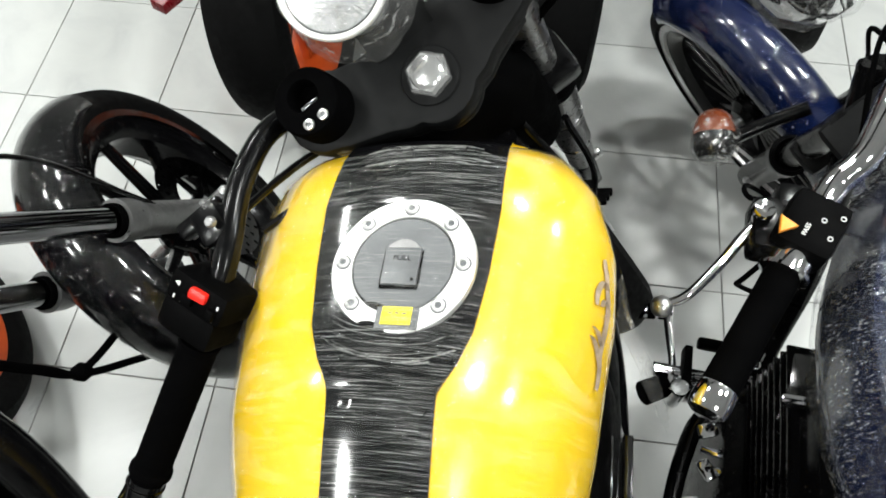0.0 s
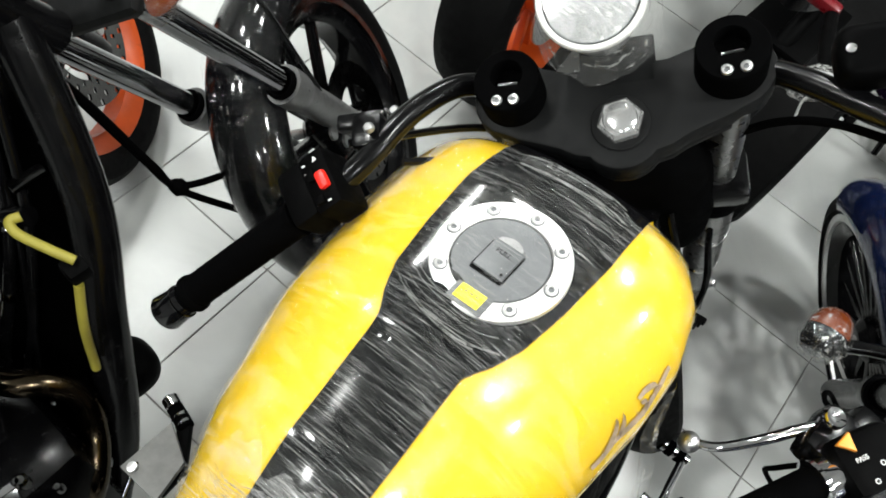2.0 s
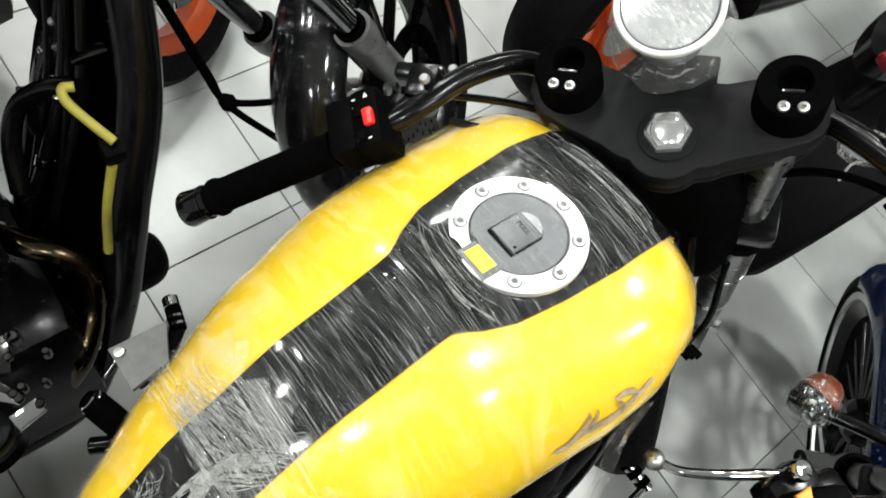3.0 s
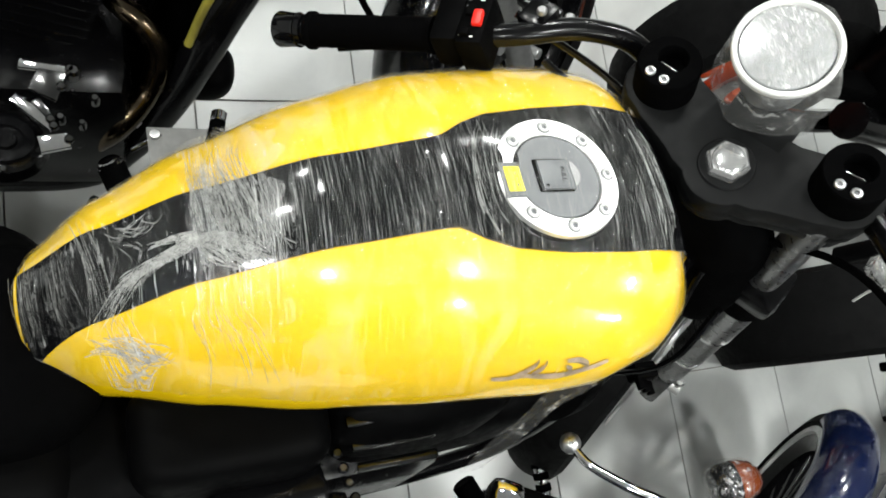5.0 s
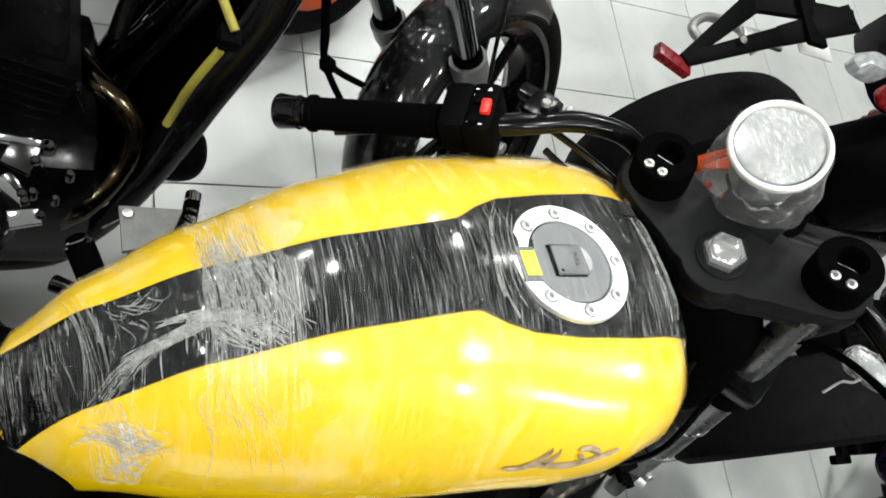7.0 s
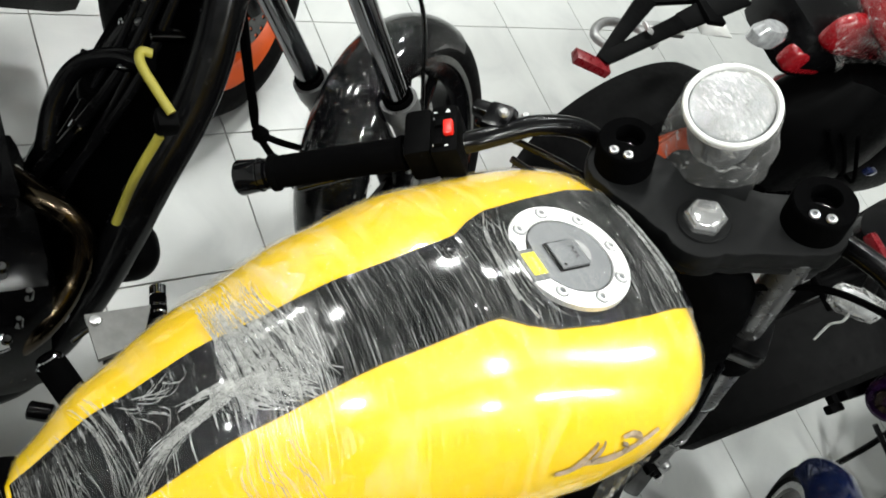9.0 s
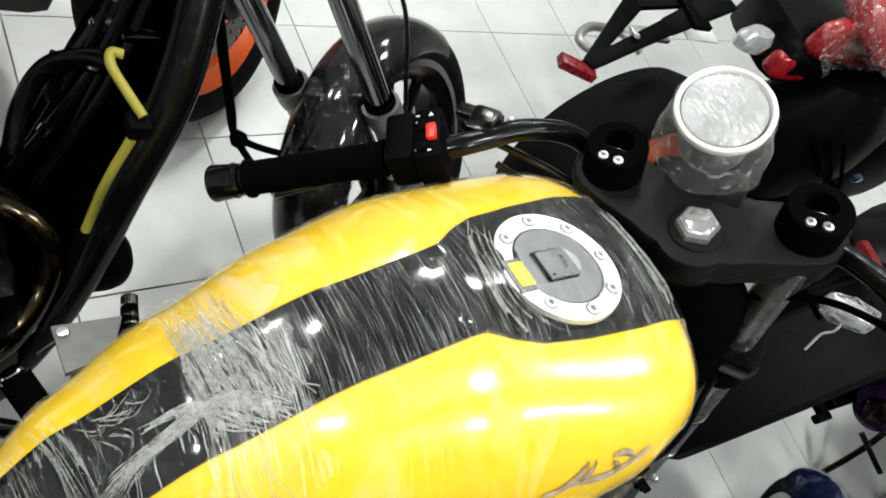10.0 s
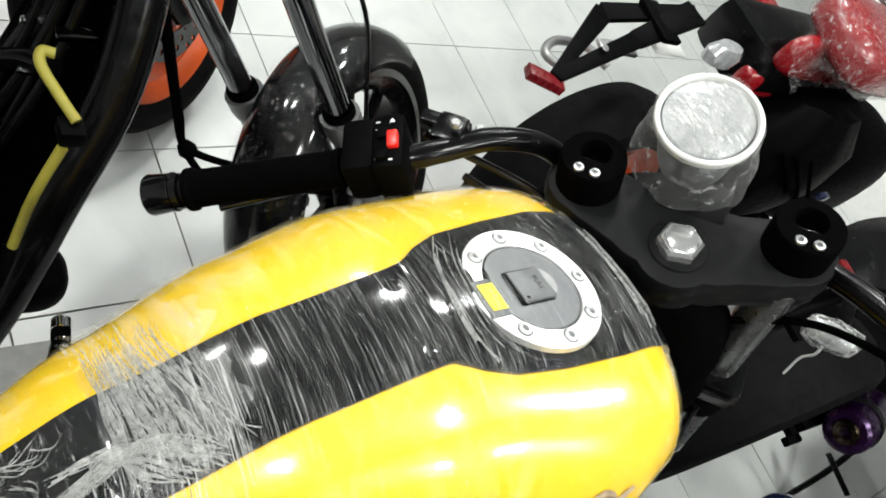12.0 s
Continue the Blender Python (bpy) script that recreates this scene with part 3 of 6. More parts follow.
    end = part("bar_end", steered(lathe([(0, 0), (0.0125, 0), (0.0125, 0.005), (0.0165, 0.006), (0.0195, 0.036), (0.0185, 0.038), (0, 0.038)], 32, along(g1, d))), GLOSSBLACK, bike, "polished black bar-end weight")
    part("weight_groove", steered(lathe([(0.0172, 0.012), (0.0185, 0.0125), (0.0185, 0.0135), (0.0172, 0.014)], 32, along(g1, d), True)), SMOKED, end)
    # switch pod
    sm = Matrix.Translation((-0.268, -0.064, 0.0485) if s < 0 else (0.248, -0.048, 0.014)) @ (Vector((d.x, d.y, d.z)) * s).to_track_quat("X", "Z").to_matrix().to_4x4()
    pod = part("switch_housing", steered(join(box(0.030, 0.058, 0.046, (-0.013, 0.008, 0.002), 0.007, sm), box(0.030, 0.062, 0.050, (0.0145, 0.006, 0.001), 0.008, sm), box(0.020, 0.016, 0.030, (-0.004, 0.036, -0.004), 0.005, sm))), PLASTIC, bike, "black plastic switch housing")
    part("red_switch", steered(box(0.010, 0.017, 0.008, (0.020 * -s, 0.006, 0.0275), 0.0028, sm @ pose(0, 0, 0, 8, 0, 0))), RED, pod, "bright red rocker switch")
    part("switch_mark", steered(prism([(-0.0026, -0.002), (0.0026, -0.002), (0, 0.003)], 0, 0.0003, 0, sm @ Matrix.Translation((0.019 * -s, 0.0260, 0.0264)))), WHITEMARK, pod)
    for qx, qy in ((0.006, 0.026), (0.006, 0.018), (0.006, -0.016), (-0.018 * s, -0.018)):
        part("switch_mark", steered(box(0.0035, 0.0016, 0.0003, (qx, qy, 0.0262), 0, sm)), WHITEMARK, pod)
    part("button", steered(box(0.010, 0.008, 0.007, (0.010, -0.014, 0.027), 0.002, sm)), PLASTIC, pod)
    part("button", steered(box(0.009, 0.012, 0.006, (0.010, 0.012, 0.0265), 0.002, sm)), PLASTIC, pod)
    if s > 0:
        res = part("fluid_reservoir", steered(pillow(0.06, 0.05, 0.04, (0.205, 0.020, 0.020), 4.0)), PLASTIC, bike, "black brake fluid reservoir")
        for rx in (-0.02, 0.02):
            part("lid_screw", steered(lathe([(0, 0), (0.004, 0), (0.004, 0.002), (0, 0.003)], 12, Matrix.Translation((0.205 + rx, 0.020, 0.039)))), STEEL, res)
        for q in ((0.196, 0.014, 0.024), (0.214, -0.052, 0.022)):
            part("bracket_bolt", steered(lathe([(0, 0), (0.0056, 0), (0.0056, 0.004), (0.0036, 0.0065), (0, 0.0065)], 14, Matrix.Translation(q))), STEEL, bike)
        part("switch_cable", steered(tube([(0.225, -0.05, -0.008), (0.18, -0.01, -0.04), (0.13, 0.005, -0.06), (0.06, 0.0, -0.10)], 0.004, 10, 8)), RUBBER, bike)
        continue
    # lever bracket, lever and pivot bolts
    part("lever_bracket", steered(join(box(0.030, 0.034, 0.026, (0.226 * s, -0.002, 0.045), 0.006, None), box(0.05, 0.016, 0.014, (0.238 * s, 0.016, 0.036), 0.004))), BLACKPAINT, bike)
    for bx, by, bz in ((0.2186, -0.006, 0.075), (0.224, -0.030, 0.060), (0.205, 0.022, 0.046)):
        part("bracket_bolt", steered(lathe([(0, 0), (0.0052, 0), (0.0052, 0.003), (0.0036, 0.005), (0, 0.005)], 14, Matrix.Translation((bx * s, by, bz - 0.010)))), GREYALLOY, bike)
    lev = [(0.228 * s, 0.012, 0.030), (0.266 * s, -0.014, 0.012), (0.328 * s, -0.062, -0.006), (0.390 * s, -0.100, -0.022), (0.42 * s, -0.116, -0.032)]
    part("lever", steered(tube(lev, 0.0042, 10, 5)), SMOKED, bike, "dark alloy lever")

# instrument with film bag
gm = Matrix.Translation((-0.014, 0.088, 0.066)) @ pose(0, 0, 0, 12, 0, 0) @ Matrix.Diagonal((0.85, 0.85, 1, 1))
gauge = part("instrument", steered(lathe([(0, -0.085), (0.030, -0.085), (0.040, -0.06), (0.049, -0.01), (0.050, 0.002), (0, 0.002)], 48, gm)), CAPGREY, bike, "round instrument bagged in clear film")
part("bezel_ring", steered(lathe([(0.0500, -0.002), (0.0550, -0.002), (0.0565, 0.001), (0.0565, 0.0070), (0.0550, 0.0085), (0.0518, 0.0085), (0.0500, 0.006)], 56, gm, True)), WHITE, gauge, "white bezel ring")
part("dial_glass", steered(lathe([(0, 0.0065), (0.03, 0.006), (0.0478, 0.004)], 48, gm)), LENS, gauge)


def crumpled(bm, amount, freq, seed):
    for v in bm.verts:
        p = v.co * freq + Vector((seed, seed * 0.7, 0))
        v.co += Vector((noise.noise(p), noise.noise(p + Vector((31, 7, 3))), noise.noise(p + Vector((5, 43, 11))))) * amount
    return bm


prof = [(0.0572, 0.0075), (0.0588, 0.0), (0.0605, -0.02), (0.064, -0.04), (0.068, -0.055), (0.071, -0.068)]
fine = []
for (ra, za), (rb, zb) in zip(prof, prof[1:]):
    for k in range(5):
        fine.append((ra + (rb - ra) * k / 5, za + (zb - za) * k / 5))
fine.append(prof[-1])
part("film_bag", steered(crumpled(lathe(fine, 72, gm), 0.004, 55, 3)), HAZEFILM, gauge, "crumpled clear film bag", 25)
# White streaks of this film paint the glare over the dial.
part("film_top", steered(crumpled(lathe([(0, 0.0112), (0.012, 0.0112), (0.024, 0.0112), (0.036, 0.0100), (0.046, 0.0086), (0.0480, 0.0080)], 56, gm), 0.0008, 90, 9)), GAUGEFILM, gauge)
part("gauge_bracket", steered(box(0.07, 0.05, 0.012, (0, 0.062, -0.012), 0.003)), SATIN, bike)

# front wheel
HUB = Vector((0, 0.055, -0.795))
WM = FORKS @ Matrix.Translation(HUB) @ pose(0, 0, 0, 0, 90, 0)


def tyre_mesh(R, half, rim_r, m, seg=96, grooves=True):
    prof = [(rim_r, -half * 0.72), (rim_r + 0.02, -half * 0.95), (R - 0.045, -half), (R - 0.020, -half * 0.86), (R - 0.006, -half * 0.5), (R, -half * 0.12), (R, half * 0.12), (R - 0.006, half * 0.5), (R - 0.020, half * 0.86), (R - 0.045, half), (rim_r + 0.02, half * 0.95), (rim_r, half * 0.72)]
    bm = lathe(prof, seg, None, True)
    if grooves:
        faces = [f for f in bm.faces if abs(f.calc_center_median().z) < half * 0.9 and f.calc_center_median().xy.length > R - 0.022]
        pick = []
        for f in faces:
            c = f.calc_center_median()
            a = (math.degrees(math.atan2(c.y, c.x)) % 360) / 360 * seg
            lane = 1 if c.z > 0 else 0
            if abs(c.z) > half * 0.2 and (int(a) + lane * 3 + int(abs(c.z) / half * 2)) % 6 == 0:
                pick.append(f)
        r = bmesh.ops.inset_individual(bm, faces=pick, thickness=0.0016, depth=-0.004)
    bm.transform(m)
    return bm


def brake_disc(m, R, side, mat):
    pts = lathe([(R * 0.62, side - 0.0022), (R, side - 0.0022), (R, side + 0.0022), (R * 0.62, side + 0.0022)], 72, None, True)
    top = [f for f in pts.faces if abs(abs(f.normal.z) - 1) < 0.1]
    bmesh.ops.subdivide_edges(pts, edges=[e for e in pts.edges if abs((e.verts[0].co.xy.length) - (e.verts[1].co.xy.length)) > R * 0.2], cuts=3)
    holes = [f for f in pts.faces if abs(f.normal.z) > 0.9 and (int((math.degrees(math.atan2(f.calc_center_median().y, f.calc_center_median().x)) % 360) / 5) + int(f.calc_center_median().xy.length / (R * 0.095)) * 2) % 5 == 0]
    bmesh.ops.inset_individual(pts, faces=holes, thickness=0.0014, depth=0)
    bmesh.ops.delete(pts, geom=holes, context="FACES")
    pts.transform(m)
    return pts


def wheel(parent, m, R, half, rim_r, rim_mat, spokes, disc_mat=None, disc_side=0.0, disc_r=0.13, pair=False, lip_mat=None, grooves=True):
    """A wheel turning about the z of m: tyre, rim, hub, spokes and a drilled disc."""
    part("tyre", tyre_mesh(R, half, rim_r, m, grooves=grooves), TYRE, parent, "black rubber tyre")
    h = half * 0.72
    rim = part("rim", lathe([(rim_r - 0.032, -h * 0.55), (rim_r - 0.012, -h), (rim_r + 0.003, -h * 1.08), (rim_r + 0.007, -h), (rim_r + 0.007, h), (rim_r + 0.003, h * 1.08), (rim_r - 0.012, h), (rim_r - 0.032, h * 0.55)], 72, m, True), rim_mat, parent)
    if lip_mat:
        for sg in (-1, 1):
            part("rim_lip", lathe([(rim_r - 0.004, sg * (h * 1.03)), (rim_r + 0.010, sg * (h * 1.08)), (rim_r + 0.012, sg * (h * 1.22)), (rim_r - 0.002, sg * (h * 1.22))], 72, m, True), lip_mat, rim)
    hub = part("wheel_hub", lathe([(0, -h), (0.028, -h), (0.046, -h * 0.6), (0.046, h * 0.6), (0.028, h), (0, h)], 28, m), rim_mat, parent)
    n = 2 if pair else 1
    for k in range(spokes):
        for j in range(n):
            a = 2 * math.pi * (k + (0.22 * (j - 0.5) if pair else 0)) / spokes
            L = rim_r - 0.028
            sp = prism([(0.035, -0.011), (L, -0.0075), (L + 0.006, -0.010), (L + 0.006, 0.010), (L, 0.0075), (0.035, 0.011)], -0.010, 0.010, 0.003, m @ Matrix.Rotation(a, 4, "Z"))
            part("spoke", sp, rim_mat, rim)
    if disc_mat:
        d = part("brake_disc", brake_disc(m, disc_r, disc_side, disc_mat), disc_mat, parent, "drilled steel brake disc", 20)
        for k in range(6):
            a = 2 * math.pi * k / 6
            part("disc_arm", prism([(0.03, -0.008), (disc_r * 0.66, -0.006), (disc_r * 0.66, 0.006), (0.03, 0.008)], disc_side - 0.003, disc_side + 0.003, 0, m @ Matrix.Rotation(a, 4, "Z")), disc_mat, d)
    return rim


wheel(bike, WM, 0.300, 0.062, 0.215, BLACKPAINT, 10, STEEL, 0.070, 0.135)
part("axle", rod(WM @ Vector((0, 0, -0.14)), WM @ Vector((0, 0, 0.14)), 0.010), STEEL, bike)


def fender(parent, m, R, half, a0, a1, mat, label, name="front_fender"):
    """A curved mudguard round the wheel of m, from a0 to a1 degrees."""
    bm = bmesh.new()
    rows = []
    for i in range(41):
        a = radians(a0 + (a1 - a0) * i / 40)
        row = []
        for k in range(13):
            b = radians(-95 + 190 * k / 12)
            r = R - 0.045 + 0.052 * math.cos(b)
            row.append(bm.verts.new((r * math.cos(a), r * math.sin(a), (half + 0.012) * math.sin(b))))
        rows.append(row)
    for p, q in zip(rows, rows[1:]):
        for k in range(12):
            bm.faces.new((p[k], p[k + 1], q[k + 1], q[k]))
    bmesh.ops.recalc_face_normals(bm, faces=bm.faces)
    bmesh.ops.solidify(bm, geom=bm.faces[:], thickness=0.003)
    bm.transform(m)
    return part(name, bm, mat, parent, label, 50)


# engine, frame, seat and small things below the tank
part("seat", crumpled(pillow(0.27, 0.66, 0.13, (0.0, -0.80, -0.285), 3.2), 0.002, 12, 5), RUBBER, bike, "smooth black vinyl seat")
part("seat_nose", pillow(0.215, 0.24, 0.12, (0.0, -0.50, -0.285), 2.8), RUBBER, bike)
part("backbone_tube", tube([(0, 0.17, -0.10), (0, -0.1, -0.20), (0, -0.45, -0.32)], 0.028, 14), BLACKPAINT, bike)
for s in (-1, 1):
    part("down_tube", tube([(0.04 * s, 0.20, -0.12), (0.07 * s, 0.26, -0.35), (0.11 * s, 0.22, -0.62), (0.13 * s, 0.05, -0.74), (0.14 * s, -0.45, -0.74)], 0.016, 12), BLACKPAINT, bike)
    part("rear_tube", tube([(0.05 * s, -0.40, -0.28), (0.13 * s, -0.62, -0.36), (0.14 * s, -0.95, -0.32)], 0.014, 12), BLACKPAINT, bike)
part("head_pipe", rod(STEER @ Vector((0, 0, -0.04)), STEER @ Vector((0, 0, -0.25)), 0.030, seg=24), BLACKPAINT, bike)
crank = part("crankcase", box(0.30, 0.46, 0.22, (0.0, -0.18, -0.66), 0.05), BLACKPAINT, bike, "black engine crankcase")
part("clutch_cover", lathe([(0, 0.05), (0.05, 0.048), (0.085, 0.035), (0.095, 0.0)], 36, Matrix.Translation((0.15, -0.22, -0.62)) @ pose(0, 0, 0, 0, 90, 0)), BLACKPAINT, crank)
for cyy, tilt in ((0.03, 25), (-0.26, -25)):
    cm = Matrix.Translation((0, cyy * 0.6 - 0.05, -0.55)) @ pose(0, 0, 0, -tilt, 0, 0)
    cyl = part("cylinder", join(*[box(0.20 if k < 7 else 0.17, 0.15, 0.007, (0, 0, 0.02 + 0.017 * k), 0.002, cm) for k in range(9)], box(0.15, 0.12, 0.18, (0, 0, 0.07), 0.01, cm)), BLACKPAINT, bike, "black finned cylinder")
    part("rocker_cover", box(0.19, 0.14, 0.05, (0, 0, 0.185), 0.018, cm), SATIN, cyl)
part("side_cover", pillow(0.16, 0.34, 0.36, (0.10, -0.56, -0.46), 3.6), PLASTIC, bike, "black plastic side cover")
part("side_cover", pillow(0.16, 0.34, 0.36, (-0.10, -0.60, -0.46), 3.6), PLASTIC, bike, "black plastic side cover")
part("airbox_cover", pillow(0.11, 0.20, 0.14, (0.105, -0.27, -0.33), 5.0), PLASTIC, bike, "matt black airbox cover")
rock = part("rocker_box", lathe([(0, 0.065), (0.040, 0.062), (0.048, 0.055), (0.050, -0.055), (0.046, -0.062), (0, -0.065)], 36, Matrix.Translation((0.175, -0.235, -0.40)) @ pose(0, 0, 0, 90, 0, 4)), BLACKPAINT, bike, "dark polished rocker box")
for k in range(5):
    part("rocker_bolt", lathe([(0, 0), (0.006, 0), (0.006, 0.005), (0.004, 0.007), (0, 0.007)], 12, Matrix.Translation((0.14 + 0.016 * k, -0.155 + 0.006 * k, -0.36 - 0.01 * k))), SMOKED, rock)
part("rocker_arm", join(box(0.045, 0.022, 0.02, (0.20, -0.155, -0.40), 0.006), box(0.02, 0.05, 0.03, (0.185, -0.175, -0.41), 0.006), rod((0.205, -0.155, -0.40), (0.215, -0.125, -0.40), 0.007)), BLACKPAINT, bike)
part("arm_bolt", rod((0.215, -0.165, -0.395), (0.218, -0.135, -0.395), 0.006, seg=12), CHROME, bike)
for k in range(3):
    part("intake_bar", box(0.012, 0.10, 0.008, (0.118 + 0.020 * k, -0.10 + 0.01 * k, -0.31 - 0.035 * k), 0.003), SMOKED, bike)
part("intake_body", crumpled(pillow(0.12, 0.24, 0.18, (0.085, -0.05, -0.38), 3.2), 0.006, 25, 3), PLASTIC, bike)
part("frame_cover", pillow(0.18, 0.24, 0.32, (0.10, -0.42, -0.47), 3.2), PLASTIC, bike, "black plastic frame cover")
part("engine_shroud", crumpled(pillow(0.10, 0.30, 0.16, (0.095, -0.005, -0.43), 3.0), 0.005, 22, 8), PLASTIC, bike, "black plastic engine shroud")
part("rear_fender", pillow(0.20, 0.70, 0.22, (0.0, -0.95, -0.42), 3.0), BLACKPAINT, bike)
part("radiator", box(0.20, 0.045, 0.24, (-0.02, 0.215, -0.48), 0.008), PLASTIC, bike)
for k in range(12):
    part("radiator_fin", box(0.18, 0.006, 0.004, (-0.02, 0.239, -0.585 + 0.019 * k)), SATIN, bike)
part("radiator_shroud", lathe([(0, 0.03), (0.035, 0.027), (0.055, 0.012), (0.06, -0.02), (0.05, -0.05), (0, -0.055)], 32, Matrix.Translation((0.086, 0.175, -0.43)) @ Matrix.Scale(0.9, 4) @ pose(0, 0, 0, 70, 0, 20) @ Matrix.Diagonal((1, 1.5, 1, 1))), PLASTIC, bike, "rounded black plastic cowl")
horn = part("connector_block", box(0.024, 0.036, 0.03, (0.100, 0.300, -0.40), 0.005), PLASTIC, bike)
for k in range(3):
    part("connector", box(0.020, 0.009, 0.010, (0.116 + 0.003 * k, 0.286 + 0.013 * k, -0.392 - 0.010 * k), 0.002), PLASTIC, horn)
for s in (-1, 1):
    part("peg_bracket", box(0.012, 0.13, 0.05, (0.17 * s, -0.38, -0.63), 0.004), BLACKPAINT, bike)
# left side: grey plate, shift peg and folded footpeg
plate = part("peg_plate", prism([(-0.362, -0.318), (-0.356, -0.236), (-0.300, -0.262), (-0.290, -0.318)], -0.452, -0.444, 0.001), DULLPLATE, bike, "flat grey alloy peg plate")
part("plate_bolt", lathe([(0, 0), (0.007, 0), (0.007, 0.005), (0, 0.006)], 12, Matrix.Translation((-0.347, -0.308, -0.444))), STEEL, plate)
arm = part("shift_arm", prism([(-0.300, -0.310), (-0.318, -0.285), (-0.362, -0.226), (-0.350, -0.214), (-0.300, -0.268)], -0.478, -0.462, 0.003), PLASTIC, bike, "black shift arm")
peg = part("shift_peg", rod((-0.345, -0.228, -0.468), (-0.383, -0.218, -0.466), 0.0115, seg=20), RUBBER, bike, "black rubber shift peg")
part("peg_tip", rod((-0.381, -0.2185, -0.466), (-0.398, -0.214, -0.465), 0.0118, seg=20), CHROME, peg)
for k in range(2):
    part("peg_ring", lathe([(0.0112, -0.002), (0.0128, -0.002), (0.0128, 0.002), (0.0112, 0.002)], 20, along(Vector((-0.352 - 0.012 * k, -0.2262 + 0.003 * k, -0.4675)), (-1, 0.25, 0)), True), CHROME, peg)
fp = part("footpeg", lathe([(0, 0), (0.016, 0.002), (0.019, 0.012), (0.019, 0.075), (0.016, 0.083), (0, 0.085)], 24, along(Vector((-0.245, -0.345, -0.48)), (-1, -0.30, 0.1))), RUBBER, bike, "black rubber footpeg")
part("peg_bolt", lathe([(0, 0), (0.017, 0), (0.018, 0.006), (0.013, 0.013), (0, 0.015)], 20, along(Vector((-0.316, -0.3665, -0.472)), (-0.6, -0.45, 0.9))), CHROME, fp)
part("peg_pivot", rod((-0.275, -0.375, -0.52), (-0.290, -0.400, -0.52), 0.012, seg=18), BLACKPAINT, bike)
part("peg_link", rod((-0.330, -0.340, -0.452), (-0.350, -0.300, -0.446), 0.004), SMOKED, bike)

part("stem_cover", forked(crumpled(pillow(0.18, 0.085, 0.30, (0.0, 0.018, -0.20), 3.0, None, 56), 0.008, 26, 4)), RUBBER, bike, "folded black rubber cover round the steering stem")
part("fork_boot", forked(crumpled(pillow(0.082, 0.088, 0.26, (-FORK, 0.038, -0.225), 3.0, None, 56), 0.012, 30, 7)), RUBBER, bike, "folded black rubber boot")
# cables round the steering head
for k, pts in enumerate((
        [(-0.20, 0.03, -0.02), (-0.12, 0.15, -0.05), (-0.03, 0.22, -0.10), (0.0, 0.20, -0.25)],
        [(-0.15, 0.05, -0.03), (-0.06, 0.16, -0.07), (0.04, 0.22, -0.14), (0.05, 0.16, -0.28)],
        [(0.10, 0.24, -0.14), (0.12, 0.25, -0.28), (0.09, 0.20, -0.40)],
        [(0.06, 0.22, -0.12), (0.10, 0.20, -0.20), (0.10, 0.17, -0.32)])):
    part("control_cable", tube(pts, 0.004, 8, 8), BLACKPAINT, bike)

# emblem on the tank's right flank: a plate with swept feathers
def flank(y, a, off=0.003):
    p = tank_point(y, a)
    q = (tank_point(y, a + 2) - tank_point(y, a - 2)).cross(tank_point(y + 0.004, a) - tank_point(y - 0.004, a)).normalized()
    if q.x < 0:
        q = -q
    return p + q * off


def feather(pts, w):
    """A thin swept blade on the flank through (y, angle) points."""
    path = smooth_path([(y, a, 0) for y, a in pts], 6)
    bm = bmesh.new()
    rows = []
    for i, p in enumerate(path):
        ww = w * (0.25 + 0.75 * math.sin(math.pi * (0.12 + 0.76 * i / (len(path) - 1))))
        rows.append([bm.verts.new(flank(p.x, p.y - ww, 0.0014)), bm.verts.new(flank(p.x, p.y, 0.0036)), bm.verts.new(flank(p.x, p.y + ww, 0.0014))])
    for p, q in zip(rows, rows[1:]):
        bm.faces.new((p[0], p[1], q[1], q[0])), bm.faces.new((p[1], p[2], q[2], q[1]))
    bmesh.ops.solidify(bm, geom=bm.faces[:], thickness=0.0008)
    return bm


emblem = part("tank_emblem", feather([(-0.034, 14.5), (-0.014, 13.5), (0.006, 14), (0.020, 15.5)], 2.0), EMBLEM, bike, "worn brownish silver winged tank emblem")
for pts, w, mt in (([(-0.044, 14), (-0.032, 17), (-0.026, 20), (-0.024, 23)], 1.9, EMBLEM), ([(-0.026, 15), (-0.018, 18.5), (-0.016, 22.5)], 1.8, EMBLEM), ([(0.020, 15.5), (0.025, 18.5), (0.014, 22), (0.002, 22.5)], 1.8, EMBLEM), ([(0.004, 14), (0.010, 17), (0.003, 19.5)], 1.5, EMBLEM), ([(0.020, 15.5), (0.032, 16.5), (0.044, 19)], 1.5, EMBLEM), ([(-0.034, 14.5), (-0.050, 13.2), (-0.062, 13.8)], 1.3, EMBLEM)):
    part("feather", feather(pts, w), mt, emblem)

# stretch film round the tank
def s_up(a):
    return 30 < a < 150


